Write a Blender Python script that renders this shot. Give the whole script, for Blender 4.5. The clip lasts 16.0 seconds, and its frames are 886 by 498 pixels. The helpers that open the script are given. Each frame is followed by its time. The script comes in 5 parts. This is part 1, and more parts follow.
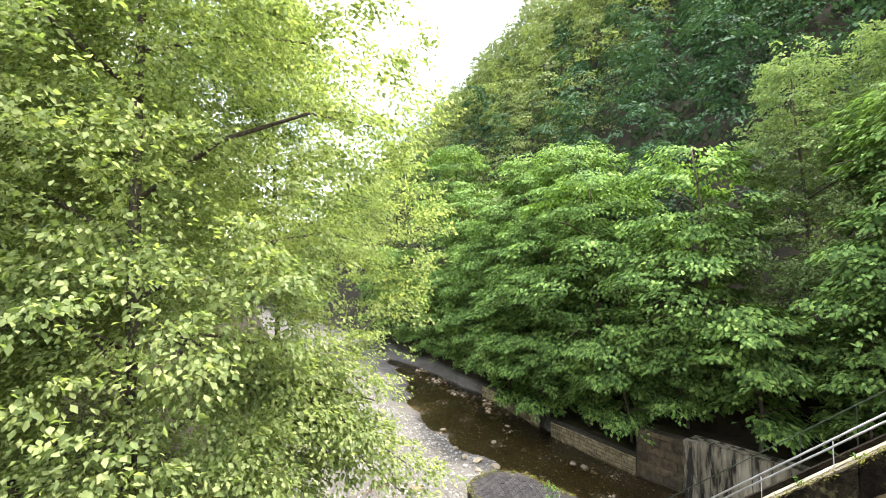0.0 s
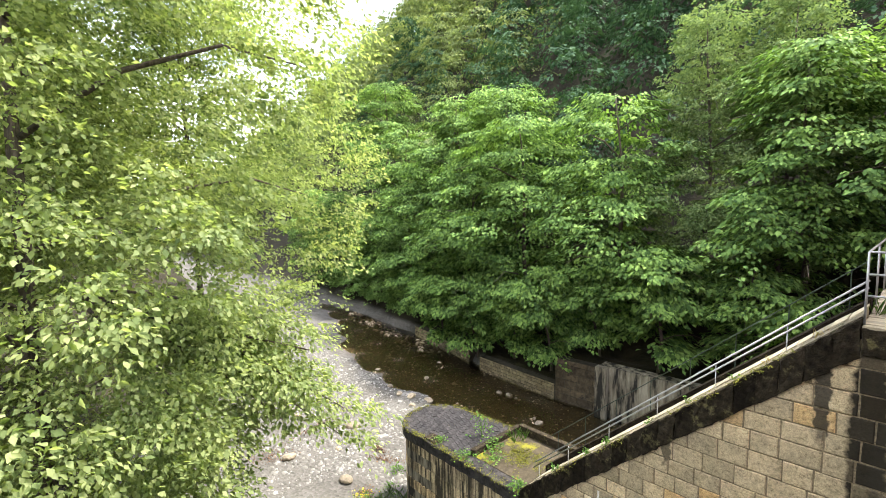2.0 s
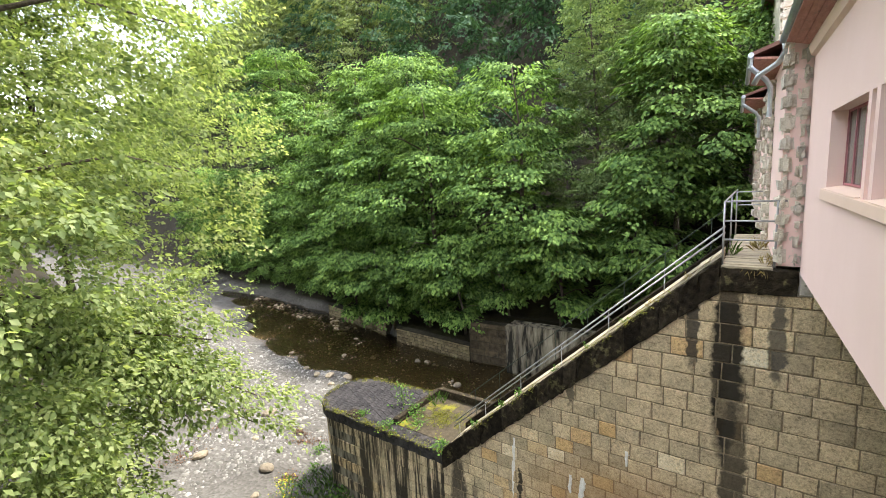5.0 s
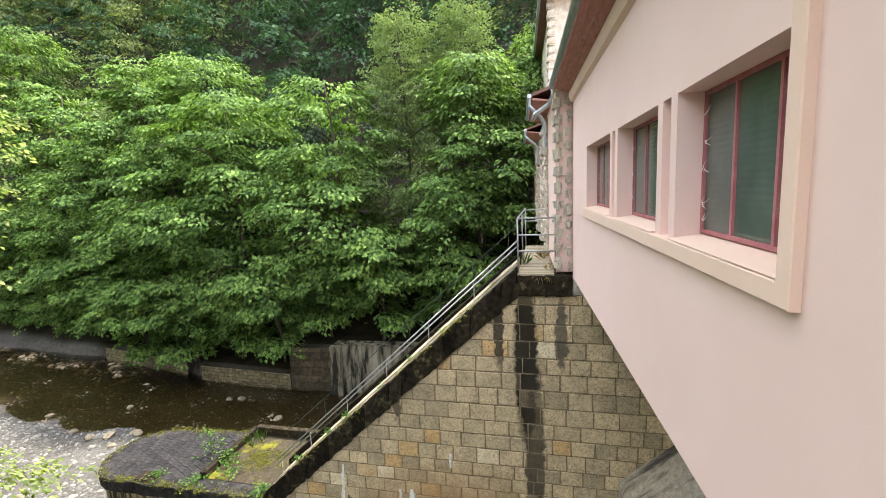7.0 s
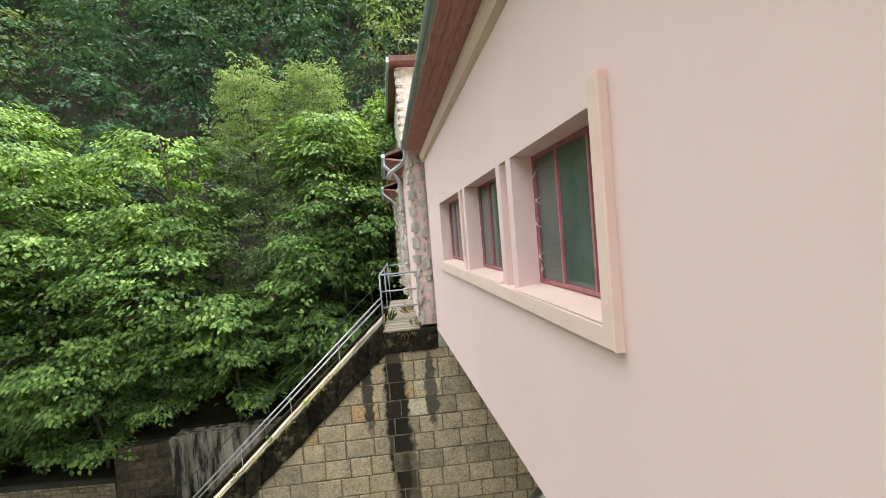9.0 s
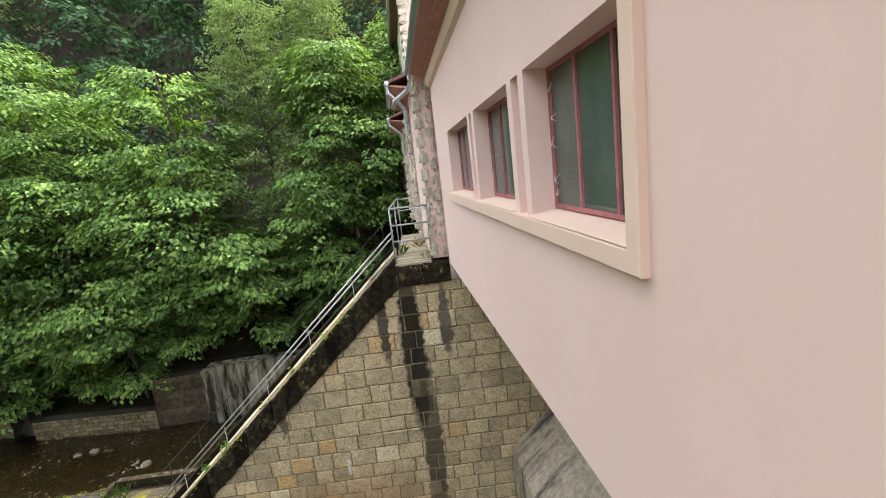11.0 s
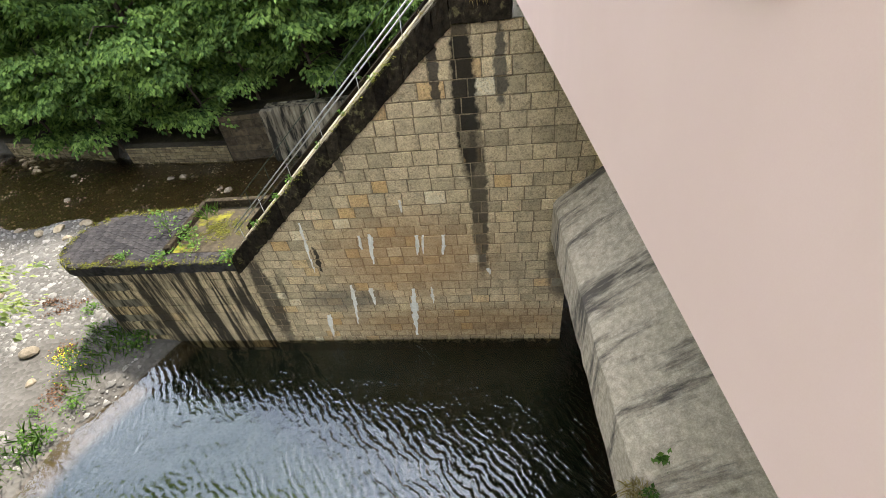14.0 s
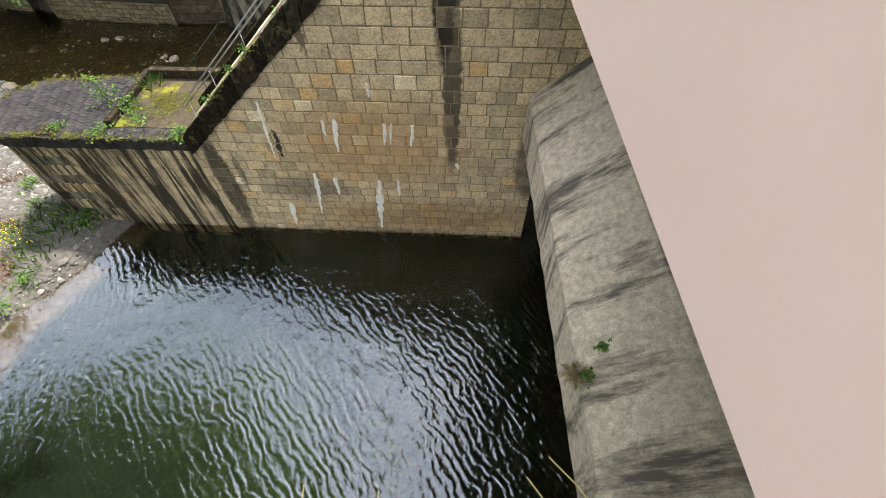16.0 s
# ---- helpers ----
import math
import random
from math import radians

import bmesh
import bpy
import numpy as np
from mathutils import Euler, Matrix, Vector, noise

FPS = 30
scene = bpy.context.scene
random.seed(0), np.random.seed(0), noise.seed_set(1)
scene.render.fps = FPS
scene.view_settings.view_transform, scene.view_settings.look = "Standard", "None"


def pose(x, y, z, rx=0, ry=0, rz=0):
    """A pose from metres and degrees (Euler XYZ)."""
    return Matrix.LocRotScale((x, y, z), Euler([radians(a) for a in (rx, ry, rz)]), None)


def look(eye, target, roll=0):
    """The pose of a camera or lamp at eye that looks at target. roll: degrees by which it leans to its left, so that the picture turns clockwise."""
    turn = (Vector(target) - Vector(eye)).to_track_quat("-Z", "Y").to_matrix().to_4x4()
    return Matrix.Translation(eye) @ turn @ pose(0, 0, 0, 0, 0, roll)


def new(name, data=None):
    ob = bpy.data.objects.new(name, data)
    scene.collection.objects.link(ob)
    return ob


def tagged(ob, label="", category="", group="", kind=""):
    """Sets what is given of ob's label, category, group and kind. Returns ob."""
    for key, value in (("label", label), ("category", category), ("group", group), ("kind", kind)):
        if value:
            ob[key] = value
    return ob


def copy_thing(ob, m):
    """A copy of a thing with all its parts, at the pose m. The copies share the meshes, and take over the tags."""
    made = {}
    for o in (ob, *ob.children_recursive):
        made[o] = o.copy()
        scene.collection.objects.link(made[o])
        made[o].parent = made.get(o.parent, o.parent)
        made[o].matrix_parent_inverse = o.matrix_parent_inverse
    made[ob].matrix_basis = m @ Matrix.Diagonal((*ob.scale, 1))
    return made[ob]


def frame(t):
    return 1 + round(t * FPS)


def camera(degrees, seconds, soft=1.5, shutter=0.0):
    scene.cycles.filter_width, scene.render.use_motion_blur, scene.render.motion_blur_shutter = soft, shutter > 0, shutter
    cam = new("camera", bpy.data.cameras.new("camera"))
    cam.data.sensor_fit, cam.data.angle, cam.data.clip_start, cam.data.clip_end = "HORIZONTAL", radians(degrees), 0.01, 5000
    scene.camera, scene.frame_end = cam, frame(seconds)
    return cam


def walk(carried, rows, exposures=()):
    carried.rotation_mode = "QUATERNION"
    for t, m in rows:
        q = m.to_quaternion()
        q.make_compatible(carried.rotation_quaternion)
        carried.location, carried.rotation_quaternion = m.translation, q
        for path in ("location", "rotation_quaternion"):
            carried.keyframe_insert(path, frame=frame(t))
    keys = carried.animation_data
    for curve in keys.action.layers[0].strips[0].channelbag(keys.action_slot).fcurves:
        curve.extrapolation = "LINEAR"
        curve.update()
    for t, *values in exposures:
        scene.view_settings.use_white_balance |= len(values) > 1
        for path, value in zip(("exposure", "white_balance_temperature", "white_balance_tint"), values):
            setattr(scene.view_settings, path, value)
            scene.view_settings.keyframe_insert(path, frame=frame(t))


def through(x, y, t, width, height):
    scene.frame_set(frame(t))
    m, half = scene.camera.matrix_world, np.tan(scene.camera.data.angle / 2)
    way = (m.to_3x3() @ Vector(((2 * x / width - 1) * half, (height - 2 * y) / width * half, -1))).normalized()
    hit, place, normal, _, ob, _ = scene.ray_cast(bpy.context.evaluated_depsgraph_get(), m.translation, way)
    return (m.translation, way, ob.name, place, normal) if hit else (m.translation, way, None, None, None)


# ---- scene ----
cam = camera(90.1, 16.0, soft=0.6)
PATH = [
    (0, (-0.831, 1.423, 7.784), (-2.443, 2.602, 7.873), -0.61),
    (0.5, (-0.890, 1.423, 7.871), (-2.470, 2.650, 7.882), -0.66),
    (1, (-0.889, 1.404, 7.884), (-2.420, 2.689, 7.826), -0.73),
    (1.5, (-0.886, 1.419, 7.908), (-2.361, 2.764, 7.788), -0.77),
    (2, (-0.866, 1.407, 7.933), (-2.278, 2.813, 7.757), -0.86),
    (2.5, (-0.863, 1.392, 7.913), (-2.215, 2.848, 7.687), -0.92),
    (3, (-0.877, 1.405, 7.903), (-2.181, 2.898, 7.637), -1.22),
    (3.2, (-0.883, 1.401, 7.896), (-2.169, 2.908, 7.620), -1.48),
    (5.3, (-0.887, 1.459, 7.871), (-1.915, 3.143, 7.544), -3.53),
    (5.5, (-0.898, 1.468, 7.882), (-1.872, 3.181, 7.541), -3.68),
    (6, (-0.926, 1.488, 7.888), (-1.745, 3.276, 7.528), -3.63),
    (6.5, (-0.931, 1.509, 7.882), (-1.547, 3.379, 7.534), -3.04),
    (7, (-0.918, 1.525, 7.884), (-1.274, 3.474, 7.611), -2.31),
    (7.5, (-0.909, 1.524, 7.903), (-1.003, 3.515, 7.742), -2.03),
    (8, (-0.894, 1.540, 7.922), (-0.781, 3.535, 7.851), -2.17),
    (8.2, (-0.891, 1.548, 7.928), (-0.709, 3.539, 7.879), -2.43),
    (10.3, (-0.808, 1.733, 7.890), (-0.552, 3.707, 7.696), -5.65),
    (10.5, (-0.812, 1.747, 7.888), (-0.579, 3.719, 7.654), -6.09),
    (11, (-0.824, 1.763, 7.866), (-0.651, 3.724, 7.513), -6.61),
    (11.5, (-0.830, 1.773, 7.845), (-0.756, 3.704, 7.330), -7.52),
    (12, (-0.817, 1.808, 7.808), (-0.842, 3.687, 7.125), -8.06),
    (12.5, (-0.805, 1.838, 7.779), (-0.916, 3.646, 6.931), -8.84),
    (13, (-0.802, 1.843, 7.763), (-0.963, 3.562, 6.754), -9.11),
    (13.5, (-0.769, 1.900, 7.726), (-0.947, 3.519, 6.565), -8.84),
    (14, (-0.790, 1.918, 7.693), (-0.956, 3.440, 6.406), -7.78),
    (14.5, (-0.793, 1.919, 7.667), (-0.936, 3.353, 6.280), -6.44),
    (15, (-0.810, 1.936, 7.650), (-0.909, 3.278, 6.170), -4.41),
    (15.5, (-0.806, 1.942, 7.610), (-0.861, 3.201, 6.057), -2.47),
    (16, (-0.799, 1.946, 7.596), (-0.828, 3.129, 5.984), -1.21),
]
walk(cam, [(t, look(e, g, r)) for t, e, g, r in PATH], exposures=[(0, 2.3), (0.5, 2.5), (1.5, 2.3), (3, 2.15), (5.5, 2.0), (8, 2.02), (10.5, 1.85), (12.5, 1.98), (16, 1.95)])

# ---------------------------------------------------------------- sky and sun
SUN_AZ, SUN_EL = radians(32), radians(64)
world = bpy.data.worlds.new("sky")
scene.world = world
world.use_nodes = True
wn, wl = world.node_tree.nodes, world.node_tree.links
wn.clear()
sky = wn.new("ShaderNodeTexSky")
sky.sky_type, sky.sun_disc = "NISHITA", False
sky.sun_elevation, sky.sun_rotation = SUN_EL, SUN_AZ
sky.air_density, sky.dust_density = 1.0, 2.0
w_co, w_no, w_ra = wn.new("ShaderNodeTexCoord"), wn.new("ShaderNodeTexNoise"), wn.new("ShaderNodeValToRGB")
w_no.inputs["Scale"].default_value, w_no.inputs["Detail"].default_value = 2.2, 7
w_ra.color_ramp.elements[0].position, w_ra.color_ramp.elements[1].position = 0.38, 0.66
w_mx, w_bg, w_out = wn.new("ShaderNodeMixRGB"), wn.new("ShaderNodeBackground"), wn.new("ShaderNodeOutputWorld")
w_mx.inputs[2].default_value = (11.2, 11.4, 12.0, 1)
w_bg.inputs["Strength"].default_value = 0.15
wl.new(w_co.outputs["Generated"], w_no.inputs["Vector"])
wl.new(w_no.outputs["Fac"], w_ra.inputs["Fac"])
wl.new(w_ra.outputs["Color"], w_mx.inputs[0])
wl.new(sky.outputs["Color"], w_mx.inputs[1])
wl.new(w_mx.outputs["Color"], w_bg.inputs["Color"])
wl.new(w_bg.outputs["Background"], w_out.inputs["Surface"])
sun = new("sun", bpy.data.lights.new("sun", "SUN"))
sun.data.energy, sun.data.angle, sun.data.color = 3.0, radians(4.0), (1, 0.95, 0.86)
sun_way = Vector((math.sin(SUN_AZ) * math.cos(SUN_EL), math.cos(SUN_AZ) * math.cos(SUN_EL), math.sin(SUN_EL)))
sun.matrix_basis = look(sun_way * 60, (0, 0, 0))

# ---------------------------------------------------------------- materials


def material(name, rough=0.8, metal=0.0, spec=0.5):
    m = bpy.data.materials.new(name)
    m.use_nodes = True
    b = m.node_tree.nodes["Principled BSDF"]
    b.inputs["Roughness"].default_value = rough
    b.inputs["Metallic"].default_value = metal
    b.inputs["Specular IOR Level"].default_value = spec
    return m, m.node_tree.nodes, m.node_tree.links, b


def noise_of(n, l, scale, detail=5, rough=0.6, stretch=None, coords="Object", turn=0):
    co = n.new("ShaderNodeTexCoord")
    out = co.outputs[coords]
    if stretch:
        mp = n.new("ShaderNodeMapping")
        mp.vector_type = "TEXTURE" if turn else "POINT"
        mp.inputs["Rotation"].default_value = (0, 0, radians(turn))
        mp.inputs["Scale"].default_value = tuple(1 / v for v in stretch) if turn else stretch
        l.new(out, mp.inputs["Vector"])
        out = mp.outputs["Vector"]
    t = n.new("ShaderNodeTexNoise")
    t.inputs["Scale"].default_value, t.inputs["Detail"].default_value = scale, detail
    t.inputs["Roughness"].default_value = rough
    l.new(out, t.inputs["Vector"])
    return t.outputs["Fac"]


def ramp(n, l, fac, stops):
    r = n.new("ShaderNodeValToRGB")
    e = r.color_ramp.elements
    while len(e) < len(stops):
        e.new(0.5)
    for k, (pos, col) in enumerate(stops):
        e[k].position, e[k].color = pos, (*col, 1) if len(col) == 3 else col
    l.new(fac, r.inputs["Fac"])
    return r.outputs["Color"]


def mix(n, l, fac, a, b, mode="MIX"):
    x = n.new("ShaderNodeMixRGB")
    x.blend_type = mode
    for sock, v in zip(x.inputs, (fac, a, b)):
        if isinstance(v, (int, float)):
            sock.default_value = v
        elif isinstance(v, tuple):
            sock.default_value = (*v, 1)
        else:
            l.new(v, sock)
    return x.outputs["Color"]


def bump(n, l, b, height, strength=0.4, dist=0.02):
    u = n.new("ShaderNodeBump")
    u.inputs["Strength"].default_value, u.inputs["Distance"].default_value = strength, dist
    l.new(height, u.inputs["Height"])
    l.new(u.outputs["Normal"], b.inputs["Normal"])


def piece_random(n):
    return n.new("ShaderNodeObjectInfo").outputs["Random"]


def surface(name, stops, scale=6, rough=0.85, fine=60, bump_strength=0.35, dist=0.01, metal=0.0, spec=0.2, over=None, stretch=None, pieces=0.0, over_scale=1.2, over_stretch=None, grainy=0.35):
    """A weathered surface: broad colour changes, fine grain, optional second stain layer, optional change from piece to piece."""
    m, n, l, b = material(name, rough, metal, spec)
    col = ramp(n, l, noise_of(n, l, scale, 6, 0.65, stretch), stops)
    grain = noise_of(n, l, fine, 4, 0.7)
    col = mix(n, l, grainy, col, ramp(n, l, grain, [(0.3, (0.35, 0.35, 0.35)), (0.7, (0.75, 0.75, 0.75))]), "OVERLAY")
    if over:
        lo, hi, tint = over
        f = ramp(n, l, noise_of(n, l, over_scale, 9, 0.7, over_stretch or stretch), [(lo, (0, 0, 0)), (hi, (1, 1, 1))])
        col = mix(n, l, f, col, tint)
    if pieces:
        pr = ramp(n, l, piece_random(n), [(0, (1 - pieces, 1 - pieces, 1 - pieces)), (1, (1 + pieces, 1 + pieces, 1 + pieces * 0.85))])
        col = mix(n, l, 1.0, col, pr, "MULTIPLY")
    l.new(col, b.inputs["Base Color"])
    bump(n, l, b, grain, bump_strength, dist)
    return m


def leaf_material(name, dark, mid, light, through=0.35, rough=0.65):
    m, n, l, b = material(name, rough, 0, 0.05)
    geo = n.new("ShaderNodeNewGeometry")
    col = ramp(n, l, geo.outputs["Random Per Island"], [(0.0, dark), (0.5, mid), (1.0, light)])
    big = ramp(n, l, noise_of(n, l, 0.45, 3), [(0.3, (0.75, 0.8, 0.75)), (0.7, (1.15, 1.12, 0.95))])
    col = mix(n, l, 1.0, col, big, "MULTIPLY")
    l.new(col, b.inputs["Base Color"])
    tr, mx = n.new("ShaderNodeBsdfTranslucent"), n.new("ShaderNodeMixShader")
    warm = mix(n, l, 1.0, col, (1.32, 1.42, 0.68), "MULTIPLY")
    l.new(warm, tr.inputs["Color"])
    mx.inputs[0].default_value = through
    l.new(b.outputs["BSDF"], mx.inputs[1])
    l.new(tr.outputs["BSDF"], mx.inputs[2])
    l.new(mx.outputs["Shader"], n["Material Output"].inputs["Surface"])
    return m


def spot(n, l, pos, cx, cz, wx, wz, soft=0.5):
    """1 inside an upright oval round (cx, cz) of a wall, fading to 0 at its rim."""
    sub, mul, ln, mr = n.new("ShaderNodeVectorMath"), n.new("ShaderNodeVectorMath"), n.new("ShaderNodeVectorMath"), n.new("ShaderNodeMapRange")
    sub.operation, mul.operation, ln.operation = "SUBTRACT", "MULTIPLY", "LENGTH"
    sub.inputs[1].default_value, mul.inputs[1].default_value = (cx, 0, cz), (1 / wx, 0, 1 / wz)
    l.new(pos, sub.inputs[0])
    l.new(sub.outputs[0], mul.inputs[0])
    l.new(mul.outputs[0], ln.inputs[0])
    mr.inputs[1].default_value, mr.inputs[2].default_value = 1.0, 1.0 - soft
    l.new(ln.outputs["Value"], mr.inputs[0])
    return mr.outputs[0]


def stone_material(name, stains=False, streaks=False, base=None, runs=True):
    """Squared granite blocks: each its own tone from grey-green to ochre, with run-off stains where the wall has them."""
    m, n, l, b = material(name, 0.88, 0, 0.12)
    tone = ramp(n, l, piece_random(n), [(0.0, (0.38, 0.305, 0.205)), (0.2, (0.46, 0.37, 0.25)), (0.6, (0.53, 0.42, 0.28)), (0.86, (0.59, 0.465, 0.305)), (0.94, (0.56, 0.37, 0.18)), (1.0, (0.74, 0.64, 0.47))])
    if base:
        tone = ramp(n, l, noise_of(n, l, 4, 5), [(0.3, base), (0.7, tuple(v * 1.3 for v in base))])
    grain = noise_of(n, l, 24, 8, 0.75)
    broad = noise_of(n, l, 3.5, 6, 0.65)
    col = mix(n, l, 1.0, tone, ramp(n, l, grain, [(0.34, (0.42, 0.40, 0.37)), (0.47, (0.92, 0.92, 0.91)), (0.66, (1.28, 1.27, 1.24))]), "MULTIPLY")
    col = mix(n, l, 0.6, col, ramp(n, l, noise_of(n, l, 70, 3, 0.8), [(0.35, (0.25, 0.25, 0.25)), (0.65, (0.75, 0.75, 0.75))]), "OVERLAY")
    col = mix(n, l, 0.6, col, ramp(n, l, broad, [(0.35, (0.35, 0.36, 0.33)), (0.65, (0.66, 0.63, 0.56))]), "OVERLAY")
    if streaks:
        f = ramp(n, l, noise_of(n, l, 1.5, 10, 0.72, (3.0, 3.0, 0.14)), [(0.44, (0, 0, 0)), (0.53, (1, 1, 1))])
        col = mix(n, l, mix(n, l, 0.93, (0, 0, 0), f), col, (0.018, 0.016, 0.013))
    if stains:
        co = n.new("ShaderNodeTexCoord")
        wob = n.new("ShaderNodeTexNoise")
        wob.inputs["Scale"].default_value, wob.inputs["Detail"].default_value = 7, 8
        l.new(co.outputs["Object"], wob.inputs["Vector"])
        ad = n.new("ShaderNodeVectorMath")
        ad.operation = "MULTIPLY_ADD"
        ad.inputs[1].default_value = (0.22, 0.1, 0.6)
        l.new(wob.outputs["Color"], ad.inputs[0])
        l.new(co.outputs["Object"], ad.inputs[2])
        pos = ad.outputs[0]
        turned = n.new("ShaderNodeMath")
        turned.operation = "PINGPONG"
        l.new(piece_random(n), turned.inputs[0])
        turned.inputs[1].default_value = 0.13
        take = ramp(n, l, turned.outputs[0], [(0.0, (0.7, 0.7, 0.7)), (0.04, (1, 1, 1))])
        for cx, cz, wx, wz, amount, tint in ((-2.6, 0.55, 2.8, 1.8, 0.50, (0.36, 0.19, 0.07)), (-1.6, -1.9, 4.6, 0.9, 0.58, (0.22, 0.115, 0.04)), (-4.6, -0.9, 1.5, 0.6, 0.6, (0.075, 0.07, 0.06)), (-0.90, 4.5, 0.25, 2.0, 0.97, (0.02, 0.017, 0.013)), (-0.74, 2.2, 0.22, 2.6, 0.86, (0.04, 0.034, 0.025)), (-1.42, 4.95, 0.11, 0.85, 0.9, (0.04, 0.036, 0.03)), (-0.22, 5.0, 0.13, 0.8, 0.8, (0.055, 0.052, 0.046)), (1.2, 0.2, 0.45, 1.4, 0.75, (0.05, 0.045, 0.038)), (-3.65, 3.35, 0.11, 0.4, 0.8, (0.06, 0.052, 0.035)), (-4.9, 0.6, 0.07, 0.5, 0.9, (0.012, 0.011, 0.01)), (-6.7, -0.9, 0.3, 2.0, 0.85, (0.025, 0.023, 0.02)), (-6.2, -0.4, 0.12, 0.7, 0.6, (0.04, 0.036, 0.03))):
            if amount > 0.6 and not runs:
                continue
            f = spot(n, l, pos, cx + 0.11, cz + 0.30, wx, wz, 0.25 if amount > 0.6 else 0.6)
            f = mix(n, l, amount, (0, 0, 0), f)
            if amount > 0.6:
                f = mix(n, l, 1.0, f, take, "MULTIPLY")
            col = mix(n, l, f, col, tint)
        wet = spot(n, l, pos, -3, -2.9, 12, 0.85, 0.4)
        col = mix(n, l, mix(n, l, 0.55, (0, 0, 0), wet), col, (0.045, 0.034, 0.02))
        # below the waterline the stone is painted dark, as deep water would dim it
        sunk_dark = spot(n, l, pos, -3, -3.35, 60, 0.98, 0.12)
        col = mix(n, l, sunk_dark, col, (0.012, 0.014, 0.009))
    l.new(col, b.inputs["Base Color"])
    bump(n, l, b, mix(n, l, 0.5, grain, broad), 0.9, 0.035)
    return m


M_PLASTER = surface("peach plaster", [(0.3, (0.725, 0.53, 0.465)), (0.7, (0.76, 0.565, 0.503))], 0.7, 0.9, 150, 0.03, 0.002, over=(0.50, 0.72, (0.73, 0.54, 0.475)), over_scale=0.8, over_stretch=(1, 1.6, 0.5), grainy=0.06)
M_TRIM = surface("peach trim paint", [(0.3, (0.70, 0.51, 0.40)), (0.7, (0.74, 0.55, 0.44))], 1.5, 0.85, 120, 0.04, 0.002, grainy=0.08)
M_STONE = stone_material("granite block", True)
M_BLOCK = surface("dark granite block", [(0.3, (0.04, 0.03, 0.02)), (0.7, (0.11, 0.085, 0.055))], 4, 0.9, 40, 0.7, 0.02, pieces=0.3, over=(0.55, 0.64, (0.02, 0.018, 0.015)), over_scale=0.9)
# mortar base toned down to carry the shadow of the recessed joints
M_CORE = stone_material("stained and shaded mortar", True, base=(0.215, 0.17, 0.115), runs=False)
M_BASESTONE = stone_material("blackened base block", streaks=True)
M_WEB = surface("cobweb", [(0.3, (0.6, 0.6, 0.58)), (0.7, (0.8, 0.8, 0.78))], 9, 0.9)
M_CABLE = surface("black cable", [(0.3, (0.02, 0.02, 0.02)), (0.7, (0.03, 0.03, 0.03))], 9, 0.7)
M_LITTER = leaf_material("brown leaf litter", (0.06, 0.03, 0.02), (0.12, 0.06, 0.04), (0.2, 0.12, 0.08), 0.1)
M_LIME = surface("white lime run", [(0.3, (0.58, 0.54, 0.46)), (0.7, (0.84, 0.81, 0.74))], 12, 0.9, 90, 0.4, 0.006)
M_COPING = surface("blackened coping stone", [(0.3, (0.010, 0.008, 0.006)), (0.7, (0.048, 0.038, 0.026))], 9, 0.95, 30, 1.0, 0.05, spec=0.05, over=(0.57, 0.66, (0.12, 0.105, 0.05)), over_scale=4.5, pieces=0.45)
M_TOPSTONE = surface("weathered pale coping top", [(0.3, (0.13, 0.108, 0.072)), (0.7, (0.26, 0.222, 0.155))], 7, 0.9, 50, 0.8, 0.02, over=(0.54, 0.62, (0.06, 0.058, 0.025)), over_scale=4.5, pieces=0.2)
M_PLANK = surface("grey weathered plank", [(0.3, (0.22, 0.185, 0.125)), (0.7, (0.42, 0.365, 0.265))], 8, 0.9, 80, 0.4, 0.006, stretch=(1, 8, 8), pieces=0.3)
M_SETT = surface("tarred sett", [(0.3, (0.014, 0.0125, 0.013)), (0.7, (0.046, 0.042, 0.043))], 6, 0.85, 40, 0.9, 0.02, spec=0.12, over=(0.62, 0.70, (0.11, 0.10, 0.05)), over_scale=2.2, pieces=0.25)
M_SLAB = surface("tarred slab", [(0.35, (0.016, 0.0145, 0.014)), (0.65, (0.06, 0.054, 0.053))], 5, 0.9, 26, 1.0, 0.05, spec=0.1, over=(0.57, 0.66, (0.10, 0.09, 0.045)), over_scale=2.6, grainy=0.6)
M_MOSS = surface("moss", [(0.3, (0.05, 0.06, 0.012)), (0.7, (0.17, 0.16, 0.02))], 9, 0.95, 120, 0.9, 0.02)
M_PITSOIL = surface("mossy pit floor", [(0.3, (0.02, 0.017, 0.011)), (0.7, (0.075, 0.058, 0.036))], 6, 0.95, 70, 0.7, 0.02, over=(0.55, 0.62, (0.15, 0.14, 0.015)))
M_STAINED = surface("stained render", [(0.43, (0.022, 0.02, 0.016)), (0.50, (0.15, 0.13, 0.095)), (0.66, (0.31, 0.28, 0.215))], 1.4, 0.9, 60, 0.6, 0.015, stretch=(1.7, 1.7, 0.3))
M_CONCRETE = surface("stained concrete", [(0.28, (0.30, 0.25, 0.185)), (0.5, (0.45, 0.385, 0.295)), (0.72, (0.60, 0.52, 0.41))], 9.0, 0.92, 45, 1.0, 0.03, over=(0.505, 0.61, (0.105, 0.092, 0.078)), over_scale=1.25, over_stretch=(0.24, 1.35, 0.24), grainy=0.6)
M_JOINT = surface("dark joint", [(0.3, (0.03, 0.027, 0.02)), (0.7, (0.07, 0.06, 0.045))], 5, 0.95, 60)
M_METAL = surface("galvanised pipe", [(0.3, (0.27, 0.27, 0.27)), (0.7, (0.42, 0.415, 0.41))], 12, 0.5, 150, 0.1, 0.002, metal=0.6)
